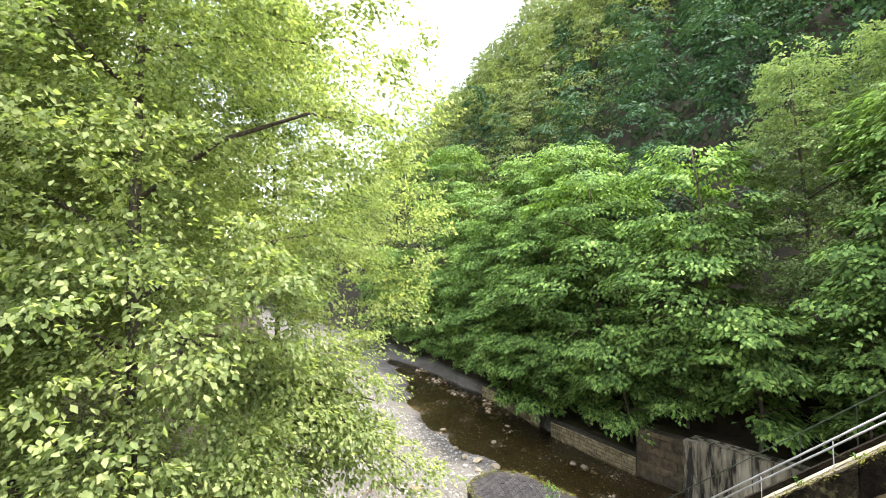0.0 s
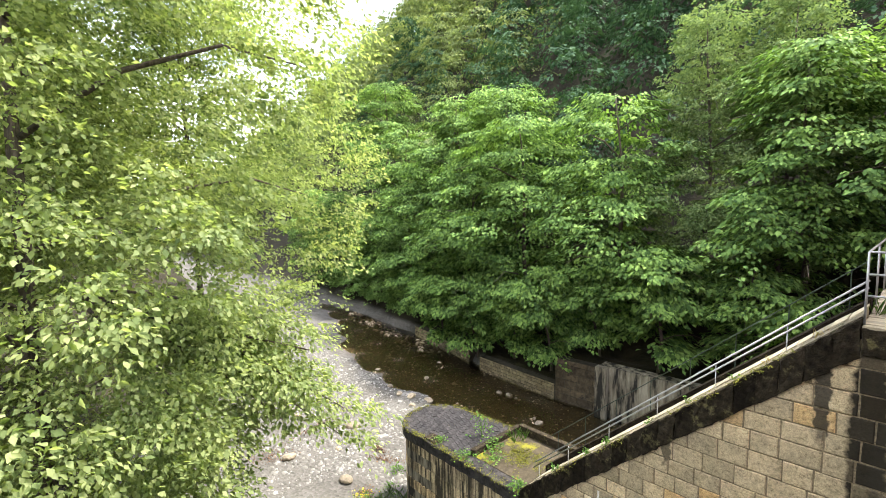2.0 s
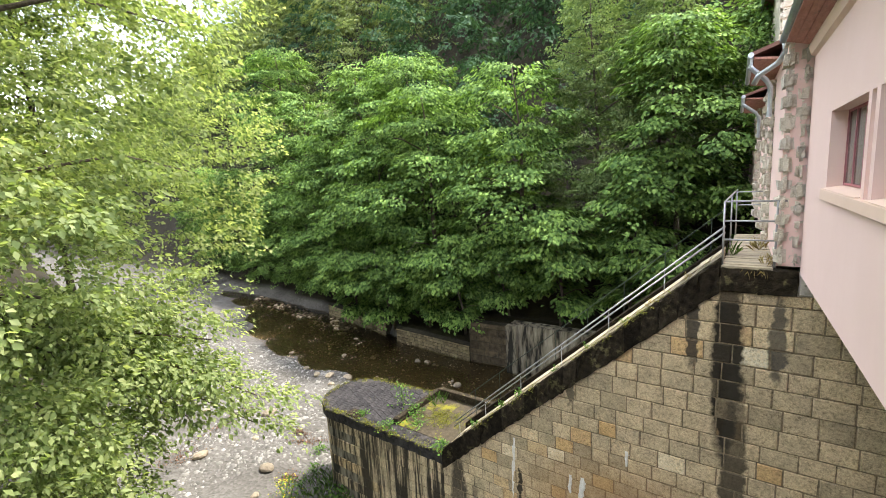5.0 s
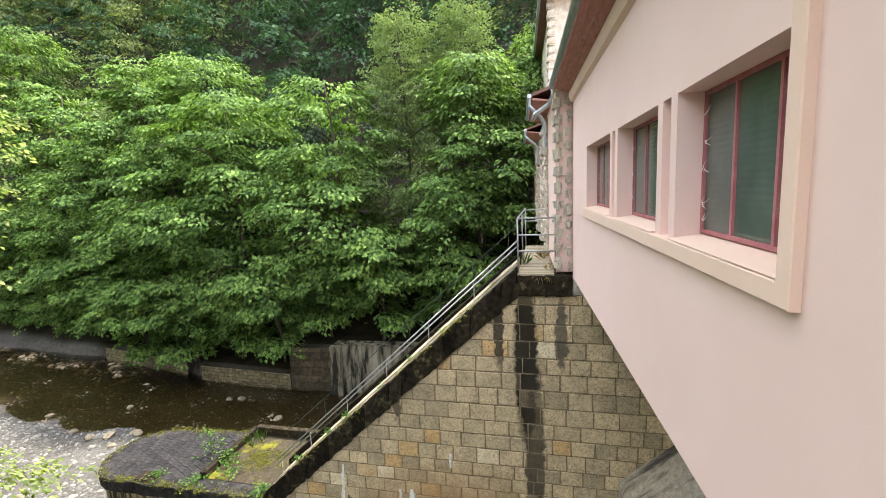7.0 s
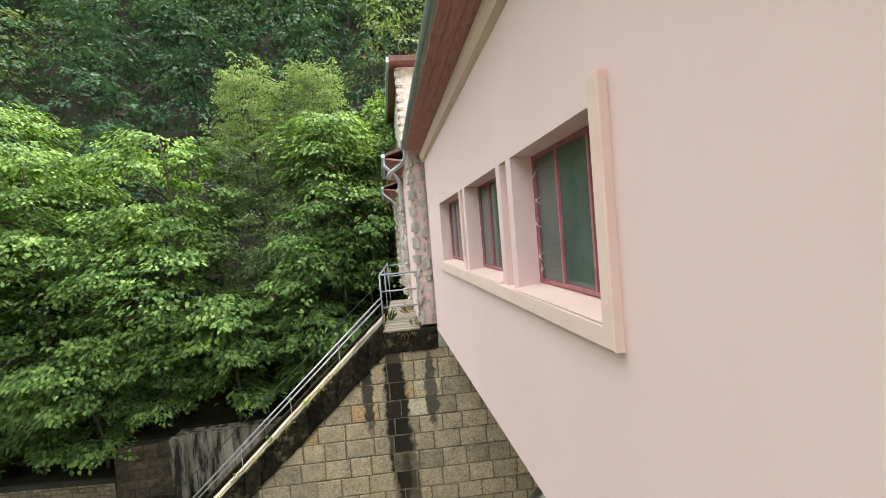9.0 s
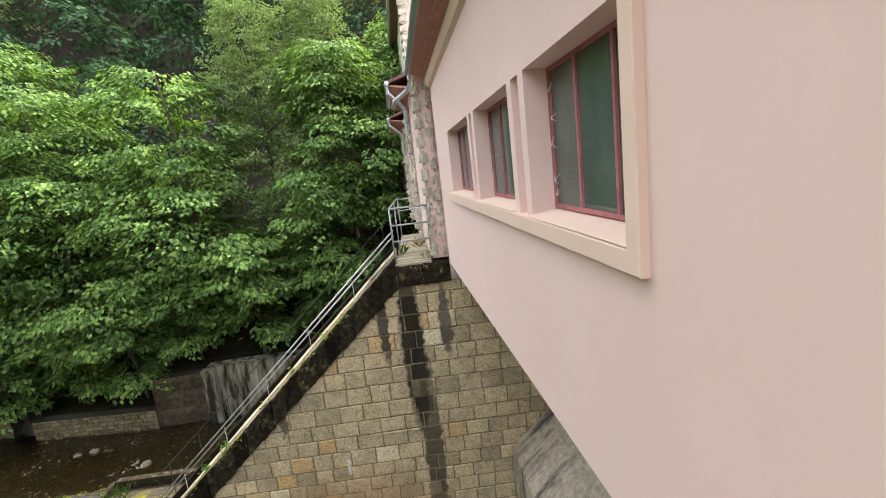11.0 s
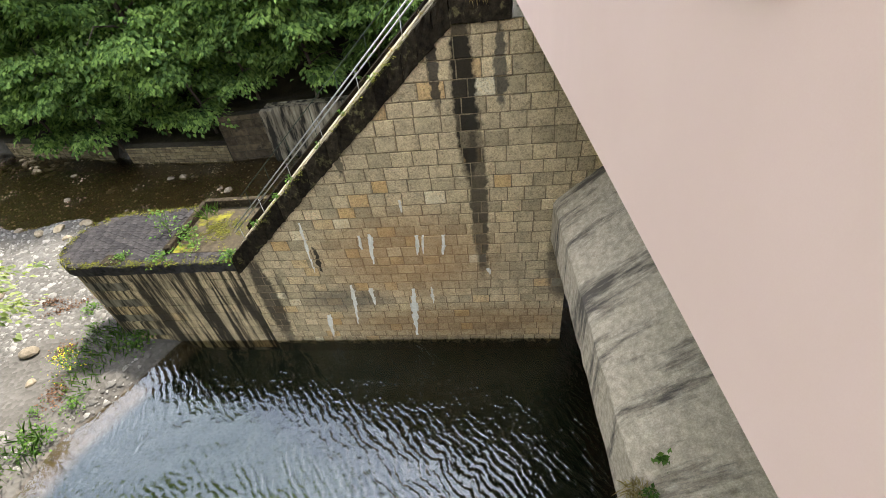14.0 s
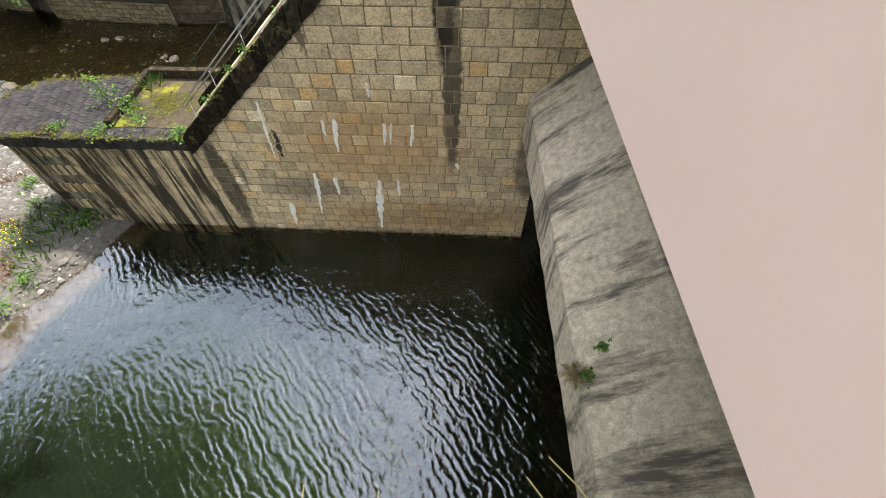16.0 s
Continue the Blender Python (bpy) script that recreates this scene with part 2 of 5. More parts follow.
M_GUTTER = surface("zinc gutter", [(0.3, (0.36, 0.38, 0.40)), (0.7, (0.52, 0.54, 0.56))], 5, 0.4, 120, 0.1, 0.002, metal=0.8)
M_SOFFIT = surface("red-brown soffit boards", [(0.3, (0.28, 0.12, 0.09)), (0.7, (0.45, 0.24, 0.19))], 5, 0.75, 90, 0.4, 0.006, stretch=(6, 1, 6), over=(0.58, 0.7, (0.16, 0.12, 0.10)), over_scale=4)
M_FRAME = surface("faded red window paint", [(0.3, (0.30, 0.10, 0.11)), (0.7, (0.42, 0.17, 0.18))], 8, 0.6, 120, 0.3, 0.003)
M_QUOIN = surface("rusticated pale stone", [(0.3, (0.42, 0.37, 0.29)), (0.7, (0.68, 0.62, 0.52))], 6, 0.9, 45, 0.9, 0.03, over=(0.6, 0.7, (0.2, 0.18, 0.14)), over_scale=4, pieces=0.12)
M_RIVERSTONE = surface("yellowish rubble stone", [(0.3, (0.11, 0.085, 0.048)), (0.7, (0.22, 0.18, 0.11))], 4, 0.9, 50, 0.6, 0.02, pieces=0.3)
M_ROCK = surface("pale river rock", [(0.3, (0.15, 0.12, 0.085)), (0.7, (0.30, 0.25, 0.185))], 6, 0.85, 40, 0.5, 0.02, pieces=0.3)
M_RUST = surface("rusty gate", [(0.3, (0.06, 0.025, 0.015)), (0.7, (0.17, 0.07, 0.035))], 5, 0.9, 60, 0.5, 0.01)
M_BARK = surface("grey-brown bark", [(0.3, (0.045, 0.035, 0.025)), (0.7, (0.13, 0.105, 0.08))], 6, 0.95, 40, 0.9, 0.03, stretch=(3, 3, 0.6))
M_ROOF = surface("dark roof tile", [(0.3, (0.10, 0.045, 0.035)), (0.7, (0.17, 0.09, 0.07))], 6, 0.8, 60)
M_WIRE = surface("dark green fence wire", [(0.3, (0.02, 0.03, 0.02)), (0.7, (0.04, 0.055, 0.04))], 9, 0.6, 90)
# near leaves: backlit sun brightness is put into the leaf colour
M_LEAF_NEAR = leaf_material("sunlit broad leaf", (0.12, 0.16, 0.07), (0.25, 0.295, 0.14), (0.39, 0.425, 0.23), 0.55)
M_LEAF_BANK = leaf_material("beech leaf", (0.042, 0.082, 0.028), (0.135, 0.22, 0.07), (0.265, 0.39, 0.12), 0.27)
M_LEAF_ASH = leaf_material("grey-green leaf", (0.095, 0.14, 0.065), (0.17, 0.225, 0.105), (0.24, 0.30, 0.145), 0.36)
M_LEAF_HILL = leaf_material("hill foliage", (0.075, 0.10, 0.05), (0.14, 0.17, 0.082), (0.215, 0.245, 0.115), 0.35)
M_LEAF_FIR = leaf_material("fir foliage", (0.028, 0.058, 0.034), (0.045, 0.088, 0.05), (0.07, 0.12, 0.07), 0.2)
M_LEAF_WEED = leaf_material("weed leaf", (0.04, 0.09, 0.022), (0.085, 0.16, 0.04), (0.15, 0.235, 0.06), 0.3)
M_GRASS_DRY = leaf_material("dry grass", (0.25, 0.18, 0.08), (0.38, 0.29, 0.14), (0.5, 0.4, 0.22), 0.2)
M_FLOWER = leaf_material("yellow flower", (0.5, 0.42, 0.02), (0.6, 0.5, 0.03), (0.7, 0.6, 0.06), 0.2)


def ground_material():
    """Pale gravel by the river, brown stony bed under the water, near black in the pool, leaf mould and moss on the
    slopes, darkened for tree shade.
    """
    m, n, l, b = material("ground", 0.95, 0, 0.2)
    geo, sep = n.new("ShaderNodeNewGeometry"), n.new("ShaderNodeSeparateXYZ")
    l.new(geo.outputs["Position"], sep.inputs[0])
    vo = n.new("ShaderNodeTexVoronoi")
    vo.inputs["Scale"].default_value = 9
    l.new(geo.outputs["Position"], vo.inputs["Vector"])
    peb = ramp(n, l, vo.outputs["Color"], [(0.1, (0.05, 0.047, 0.043)), (0.9, (0.15, 0.142, 0.13))])
    grey = mix(n, l, 0.6, peb, ramp(n, l, noise_of(n, l, 0.35, 8, 0.65, None), [(0.35, (0.052, 0.045, 0.037)), (0.6, (0.105, 0.096, 0.084))]))
    brown = mix(n, l, 0.5, peb, ramp(n, l, noise_of(n, l, 1.2, 7, 0.7), [(0.35, (0.04, 0.026, 0.015)), (0.7, (0.19, 0.13, 0.07))]))
    brown = mix(n, l, 0.35, brown, (0.07, 0.048, 0.027))
    # mould and moss tones lowered to hold the deep shade under the trees
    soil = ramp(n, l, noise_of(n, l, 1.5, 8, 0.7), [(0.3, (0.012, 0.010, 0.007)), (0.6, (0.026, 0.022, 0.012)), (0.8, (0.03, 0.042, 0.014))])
    zf = n.new("ShaderNodeMapRange")
    zf.inputs[1].default_value, zf.inputs[2].default_value = -2.70, -2.58
    l.new(sep.outputs["Z"], zf.inputs[0])
    col = mix(n, l, zf.outputs[0], brown, grey)
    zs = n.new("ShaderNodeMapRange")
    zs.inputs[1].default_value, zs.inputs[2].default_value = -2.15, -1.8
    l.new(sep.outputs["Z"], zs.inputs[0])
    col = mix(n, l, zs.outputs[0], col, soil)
    # lower pool bed painted near black, for the light lost in deep water
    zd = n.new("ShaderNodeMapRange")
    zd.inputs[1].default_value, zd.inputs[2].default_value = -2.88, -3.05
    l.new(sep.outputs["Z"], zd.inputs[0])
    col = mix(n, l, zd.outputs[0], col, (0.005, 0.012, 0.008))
    l.new(col, b.inputs["Base Color"])
    bump(n, l, b, vo.outputs["Distance"], 0.6, 0.04)
    return m


def water_material():
    m, n, l, b = material("water", 0.03, 0, 0.5)
    n.remove(b)
    tr, gl = n.new("ShaderNodeBsdfTransparent"), n.new("ShaderNodeBsdfGlossy")
    fr, mx = n.new("ShaderNodeFresnel"), n.new("ShaderNodeMixShader")
    tr.inputs["Color"].default_value = (0.66, 0.62, 0.46, 1)
    gl.inputs["Color"].default_value = (0.86, 0.93, 1.0, 1)
    gl.inputs["Roughness"].default_value = 0.02
    fr.inputs["IOR"].default_value = 1.75
    u = n.new("ShaderNodeBump")
    u.inputs["Strength"].default_value, u.inputs["Distance"].default_value = 1.0, 0.023
    h = mix(n, l, 0.25, noise_of(n, l, 4.4, 1, 0.3, (1.7, 0.5, 1), turn=35), noise_of(n, l, 8.5, 1, 0.3, (1.6, 0.5, 1), turn=22))
    co, mp, wv = n.new("ShaderNodeTexCoord"), n.new("ShaderNodeMapping"), n.new("ShaderNodeTexWave")
    mp.inputs["Rotation"].default_value = (0, 0, radians(-38))
    wv.wave_type, wv.bands_direction = "BANDS", "X"
    wv.inputs["Scale"].default_value, wv.inputs["Distortion"].default_value = 1.6, 10.0
    wv.inputs["Detail"].default_value, wv.inputs["Detail Scale"].default_value = 3.0, 1.3
    l.new(co.outputs["Object"], mp.inputs["Vector"])
    l.new(mp.outputs["Vector"], wv.inputs["Vector"])
    h = mix(n, l, 0.30, h, wv.outputs["Fac"])
    l.new(h, u.inputs["Height"])
    l.new(u.outputs["Normal"], gl.inputs["Normal"])
    l.new(u.outputs["Normal"], fr.inputs["Normal"])
    l.new(fr.outputs[0], mx.inputs[0])
    l.new(tr.outputs[0], mx.inputs[1])
    l.new(gl.outputs[0], mx.inputs[2])
    l.new(mx.outputs[0], n["Material Output"].inputs["Surface"])
    return m


def glass_material():
    m, n, l, b = material("dusty window glass", 0.12, 0, 0.5)
    col = ramp(n, l, noise_of(n, l, 3, 4), [(0.3, (0.055, 0.075, 0.065)), (0.7, (0.10, 0.125, 0.11))])
    l.new(col, b.inputs["Base Color"])
    wv = n.new("ShaderNodeTexWave")
    wv.bands_direction, wv.wave_profile = "Z", "SIN"
    wv.inputs["Scale"].default_value, wv.inputs["Distortion"].default_value = 9, 0
    co = n.new("ShaderNodeTexCoord")
    l.new(co.outputs["Object"], wv.inputs["Vector"])
    bump(n, l, b, wv.outputs["Fac"], 0.2, 0.004)
    return m


M_GROUND, M_WATER, M_GLASS = ground_material(), water_material(), glass_material()

# ---------------------------------------------------------------- building helpers
rng = np.random.default_rng(7)


def link_mesh(name, bm, mat, parent=None, smooth=False):
    me = bpy.data.meshes.new(name)
    bm.to_mesh(me)
    bm.free()
    me.materials.append(mat)
    if smooth:
        me.polygons.foreach_set("use_smooth", [True] * len(me.polygons))
    ob = new(name, me)
    ob.parent = parent
    return ob


def part(name, bm, mat, parent, label="", smooth=False):
    return tagged(link_mesh(name, bm, mat, parent, smooth), label)


def thing(name, m, label, category, group="", kind=""):
    e = new(name)
    e.matrix_basis = m
    return tagged(e, label, category, group, kind)


def box(bm, x0, x1, y0, y1, z0, z1, bevel=0.0):
    v = [bm.verts.new((x, y, z)) for z in (z0, z1) for x, y in ((x0, y0), (x1, y0), (x1, y1), (x0, y1))]
    fs = [bm.faces.new([v[i] for i in q]) for q in ((3, 2, 1, 0), (4, 5, 6, 7), (0, 1, 5, 4), (1, 2, 6, 5), (2, 3, 7, 6), (3, 0, 4, 7))]
    if bevel:
        es = list({e for f in fs for e in f.edges})
        bmesh.ops.bevel(bm, geom=es, offset=bevel, segments=2, affect="EDGES")
    return bm


def boxed(*a, **k):
    return box(bmesh.new(), *a, **k)


def prism(bm, poly, axis, a, b, inset=0.0):
    """A polygon of (u, z) pushed along axis 'x' or 'y' from a to b. inset draws the face at a in a little, as a worn edge."""
    def at(u, z, d):
        return (d, u, z) if axis == "x" else (u, d, z)
    cu, cz = sum(p[0] for p in poly) / len(poly), sum(p[1] for p in poly) / len(poly)
    rings = [[bm.verts.new(at(u, z, b)) for u, z in poly]]
    if inset:
        rings.append([bm.verts.new(at(u, z, a + math.copysign(inset, b - a))) for u, z in poly])
        rings.append([bm.verts.new(at(u - max(-inset, min(inset, u - cu)), z - max(-inset, min(inset, z - cz)), a)) for u, z in poly])
    else:
        rings.append([bm.verts.new(at(u, z, a)) for u, z in poly])
    k = len(poly)
    for r0, r1 in zip(rings, rings[1:]):
        for i in range(k):
            bm.faces.new((r0[i], r0[(i + 1) % k], r1[(i + 1) % k], r1[i]))
    bm.faces.new(rings[-1])
    bm.faces.new(rings[0][::-1])
    bmesh.ops.recalc_face_normals(bm, faces=bm.faces)
    return bm


def chipped(bm, r, amount, cuts=2):
    """Cuts every edge and shifts the points a little, as on weathered stone."""
    bmesh.ops.subdivide_edges(bm, edges=bm.edges[:], cuts=cuts, use_grid_fill=True)
    for v in bm.verts:
        v.co += Vector((r.uniform(-1, 1), r.uniform(-1, 1), r.uniform(-1, 1))) * amount
    return bm


def tube(bm, pts, radii, sides=8):
    rings = []
    for i, p in enumerate(pts):
        p = Vector(p)
        d = (Vector(pts[min(i + 1, len(pts) - 1)]) - Vector(pts[max(i - 1, 0)])).normalized()
        q = d.to_track_quat("Z", "Y")
        r = radii[i] if hasattr(radii, "__len__") else radii
        rings.append([bm.verts.new(p + q @ Vector((math.cos(a) * r, math.sin(a) * r, 0))) for a in [2 * math.pi * k / sides for k in range(sides)]])
    for r0, r1 in zip(rings, rings[1:]):
        for k in range(sides):
            bm.faces.new((r0[k], r0[(k + 1) % sides], r1[(k + 1) % sides], r1[k]))
    bm.faces.new(rings[0][::-1])
    bm.faces.new(rings[-1])
    return bm


def tubed(pts, radii, sides=8):
    return tube(bmesh.new(), pts, radii, sides)


def clip_half(poly, a, b, c):
    """The part of the polygon where a*u + b*z <= c."""
    out = []
    for i, p in enumerate(poly):
        q = poly[(i + 1) % len(poly)]
        dp, dq = a * p[0] + b * p[1] - c, a * q[0] + b * q[1] - c
        if dp <= 0:
            out.append(p)
        if dp * dq < 0:
            f = dp / (dp - dq)
            out.append((p[0] + f * (q[0] - p[0]), p[1] + f * (q[1] - p[1])))
    return out


def quads_mesh(name, quads, mat, parent=None):
    """One mesh from an array of four-cornered leaves, shape (n, 4, 3), each folded along its rib."""
    n = len(quads)
    me = bpy.data.meshes.new(name)
    me.vertices.add(n * 4)
    me.vertices.foreach_set("co", np.ascontiguousarray(quads, np.float32).ravel())
    me.loops.add(n * 6)
    me.loops.foreach_set("vertex_index", (np.arange(n)[:, None] * 4 + np.array([0, 1, 2, 0, 2, 3])).ravel().astype(np.int32))
    me.polygons.add(n * 2)
    me.polygons.foreach_set("loop_start", np.arange(0, n * 6, 3, dtype=np.int32))
    me.update(calc_edges=True)
    me.materials.append(mat)
    ob = new(name, me)
    ob.parent = parent
    return ob


def unit(v):
    return v / np.maximum(np.linalg.norm(v, axis=-1, keepdims=True), 1e-9)


def leaves_at(r, pos, way, size, tilt=0.45, slim=0.62, fold=0.12, face=0.0):
    """Leaf quads at pos that point along way, roughly level, with random tilt."""
    n = len(pos)
    up = unit(np.array([0, 0, 1.0]) + face * unit(way * np.array([1, 1, 0])) + r.normal(0, tilt, (n, 3)))
    way = unit(way - (way * up).sum(1, keepdims=True) * up)
    side = np.cross(up, way)
    s = (size * r.uniform(0.65, 1.25, n))[:, None]
    lift = up * s * fold
    return np.stack([pos, pos + way * s * 0.45 + side * s * slim / 2 + lift, pos + way * s, pos + way * s * 0.45 - side * s * slim / 2 + lift], 1)


def sprays(r, origin, way, length, count, size, droop=0.35, width=0.45, tilt=0.45, loose=0.035):
    """Flat fans of leaves: each from its origin along its way, drooping to the tip."""
    n = len(origin)
    u = np.sqrt(r.uniform(0.02, 1, (n, count)))
    v = r.uniform(-1, 1, (n, count))
    side = unit(np.cross(np.array([0, 0, 1.0]), way))
    L = length[:, None]
    pos = origin[:, None] + way[:, None] * (u * L)[..., None] + side[:, None] * (v * width * L * np.sin(np.pi * np.clip(u, 0.08, 0.92)))[..., None]
    pos[..., 2] -= droop * u**2 * L + 0.10 * L * np.abs(v)
    pos += r.normal(0, loose, pos.shape) * L[..., None] * np.array([1, 1, 0.6])
    lw = way[:, None] * 0.8 + side[:, None] * v[..., None] * 0.8 + np.array([0, 0, -0.65])
    return leaves_at(r, pos.reshape(-1, 3), lw.reshape(-1, 3), size, tilt, face=0.7)

# ---------------------------------------------------------------- ground and water
WATER = -2.64


def smooth_step(a, b, x):
    t = np.clip((x - a) / (b - a), 0, 1)
    return t * t * (3 - 2 * t)


def wall_line(x):
    """The y of the far river wall at x."""
    return np.interp(x, [-60, -36, -28, -21, -19.4, -13.4, -8, 60], [30, 26.5, 25.4, 23.8, 23.1, 22.4, 22.6, 22.6])


def ground_height(x, y):
    x, y = np.asarray(x, float), np.asarray(y, float)
    wob = 0.06 * np.sin(x * 1.7 + y * 0.9) + 0.05 * np.sin(x * 0.8 - y * 2.3)
    z = np.full(np.broadcast(x, y).shape, WATER + 0.22) + wob
    # the river along the far wall
    yl = wall_line(x)
    near_edge = np.interp(x, [-60, -36, -31, -25, -20.7, -18.8, -13, 60], [30, 22.0, 18.8, 16.9, 16.5, 16.9, 13.0, 13.0])
    river = smooth_step(0, 1.6, y - near_edge)
    z = z * (1 - river) + (WATER - 0.10 + 0.9 * wob) * river
    # the pool in front of the pier
    edge = np.interp(y, [-60, 2, 7.1, 8.9, 9.8, 11], [-15, -13.6, -12.4, -11.5, -11.0, -10.2])
    pool = smooth_step(-0.2, 1.3, x - edge) * (1 - smooth_step(10.4, 11.4, y))
    z = z * (1 - pool) + (WATER - 0.55) * pool
    # far bank and hill
    bank = smooth_step(0.25, 0.9, y - yl)
    top = np.interp(x, [-60, -13.6, -13.3, 60], [-1.72, -1.72, -0.15, -0.15])
    z = z * (1 - bank) + top * bank
    steep = np.interp(x, [-170, -130, -100, -75, -45, -20, 60], [0.6, 0.85, 1.0, 1.3, 1.3, 1.12, 1.12])
    rise = np.clip(y - yl - 2.0, 0, 62)
    z = z + steep * rise + 0.6 * np.sin(x * 0.11) * smooth_step(2, 20, rise)
    # near left bank
    left = np.clip(-x - 17.5 - np.clip(y, -99, 9) * 0.9 + 0.5 * np.sin(y * 0.7), 0, 45) * (1 - smooth_step(9, 15, y))
    z = z + 0.55 * left
    return z


def grid_axis(stops):
    out = []
    for (a, s), (b, _) in zip(stops, stops[1:]):
        out += list(np.arange(a, b, s))
    return np.array(out + [stops[-1][0]])


gx = grid_axis([(-900, 100), (-200, 10), (-60, 1.0), (-30, 0.35), (4, 4.0), (60, 60), (900, 1)])
gy = grid_axis([(-900, 100), (-100, 8), (-20, 1.5), (4, 0.35), (27, 2.0), (90, 30), (240, 100), (900, 1)])
GX, GY = np.meshgrid(gx, gy)
GZ = ground_height(GX, GY)
nx, ny = len(gx), len(gy)
faces = [(j * nx + i, j * nx + i + 1, (j + 1) * nx + i + 1, (j + 1) * nx + i) for j in range(ny - 1) for i in range(nx - 1)]
me = bpy.data.meshes.new("ground")
me.from_pydata(np.stack([GX, GY, GZ], -1).reshape(-1, 3).tolist(), [], faces)
me.polygons.foreach_set("use_smooth", [True] * len(me.polygons))
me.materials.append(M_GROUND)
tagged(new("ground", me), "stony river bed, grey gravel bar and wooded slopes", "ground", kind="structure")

bm = bmesh.new()
vs = [bm.verts.new(v) for v in ((-60, -40, WATER), (5, -40, WATER), (5, 24, WATER), (-60, 40, WATER))]
bm.faces.new(vs)
water = tagged(link_mesh("water", bm, M_WATER), "dark rippled pool and shallow clear river", "water", kind="structure")
water.visible_shadow = False

# ---------------------------------------------------------------- building over the water
WALL_B, WALL_T = 6.18, 9.42
OPEN_Z0, OPEN_Z1 = 7.51, 8.385
OPENINGS = [(3.246, 4.45), (4.84, 6.15), (6.52, 8.24)]


def facade():
    bm = bmesh.new()
    cuts = [-7.0] + [v for o in OPENINGS for v in o] + [10.0]
    box(bm, 0, 0.4, -7, 10, WALL_B, OPEN_Z0)
    box(bm, 0, 0.4, -7, 10, OPEN_Z1, WALL_T)
    for k, (a, b) in enumerate(zip(cuts[0::2], cuts[1::2])):
        if k in (1, 2):  # piers between windows: two fins with a shallow groove between them
            box(bm, 0, 0.4, a, a + 0.115, OPEN_Z0, OPEN_Z1)
            box(bm, 0.10, 0.4, a + 0.115, b - 0.11, OPEN_Z0, OPEN_Z1)
            box(bm, 0, 0.4, b - 0.11, b, OPEN_Z0, OPEN_Z1)
        else:
            box(bm, 0, 0.4, a, b, OPEN_Z0, OPEN_Z1)
    bmesh.ops.remove_doubles(bm, verts=bm.verts, dist=1e-4)
    for v in bm.verts:  # the lower edge climbs a little towards the bridge
        if v.co.z < WALL_B + 0.01:
            v.co.z = 6.115 + 0.0195 * (10 - v.co.y)
    tagged(link_mesh("wall_east", bm, M_PLASTER), "smooth peach-pink plastered wall with hairline marks", "wall", kind="structure")
    for name, b in (("wall_south", (0.4, 8, -7, -6.6, WALL_B, WALL_T)), ("wall_west", (7.6, 8, -6.6, 10, WALL_B, WALL_T)), ("wall_north", (0.4, 7.6, 9.6, 10, WALL_B, WALL_T))):
        tagged(link_mesh(name, boxed(*b), M_PLASTER), "peach-pink plastered wall", "wall", kind="structure")
    tagged(link_mesh("floor", boxed(0.35, 8, -7, 10, WALL_B - 0.25, WALL_B - 0.004), M_CONCRETE), "concrete floor slab under the building", "floor", kind="structure")
    tagged(link_mesh("ceiling", boxed(0.4, 7.6, -6.6, 9.6, WALL_T - 0.1, WALL_T), M_PLASTER), "plain ceiling", "ceiling", kind="structure")


facade()


def surround():
    """The raised band under the windows, its near upright and the sills."""
    bm = bmesh.new()
    prism(bm, [(3.157, 7.420), (8.34, 7.385), (8.34, 7.512), (3.244, 7.512), (3.244, 8.477), (3.157, 8.477)], "x", -0.042, 0.0)
    bmesh.ops.bevel(bm, geom=[e for e in bm.edges if all(v.co.x < -0.04 for v in e.verts)], offset=0.006, segments=1, affect="EDGES")
    tagged(link_mesh("trim", bm, M_TRIM), "raised peach band under and beside the windows", "window surround", kind="structure")
    # sloping sills inside the openings
    for a, b in OPENINGS:
        bm = bmesh.new()
        v = [bm.verts.new(p) for p in ((-0.04, a, 7.521), (-0.04, b, 7.521), (0.2, b, 7.55), (0.2, a, 7.55), (-0.04, a, 7.5165), (-0.04, b, 7.5165), (0.2, b, 7.52), (0.2, a, 7.52))]
        for q in ((0, 1, 2, 3), (7, 6, 5, 4), (0, 4, 5, 1), (1, 5, 6, 2), (2, 6, 7, 3), (3, 7, 4, 0)):
            bm.faces.new([v[i] for i in q])
        bmesh.ops.recalc_face_normals(bm, faces=bm.faces)
        tagged(link_mesh("trim", bm, M_TRIM), "sloping peach window sill", "sill", kind="structure")


surround()


def window(k, y0, y1):
    e = thing("window_%d" % k, pose(0.16, y0, 7.55), "faded red steel window with dusty green glass", "window", "ribbon windows", "structure")
    w, h = y1 - y0, OPEN_Z1 - 7.55
    f = 0.028
    fr = bmesh.new()
    box(fr, -0.015, 0.02, 0.003, f, 0.003, h - 0.003)
    box(fr, -0.015, 0.02, w - f, w - 0.003, 0.003, h - 0.003)
    box(fr, -0.013, 0.02, f, w - f, 0.003, f)
    box(fr, -0.013, 0.02, f, w - f, h - f, h - 0.003)
    part("window_frame", fr, M_FRAME, e)
    n = max(2, round(w / 0.40))
    for i in range(1, n):
        y = w * i / n
        part("mullion", boxed(-0.014, 0.018, y - 0.011, y + 0.011, f, h - f), M_FRAME, e)
    for i in range(n):
        part("pane", boxed(0.0, 0.006, max(f, w * i / n + 0.011), min(w - f, w * (i + 1) / n - 0.011), f, h - f), M_GLASS, e)
    return e


for k, (a, b) in enumerate(OPENINGS):
    window(k + 1, a, b)

# eaves: cornice, soffit boards, gutter, roof


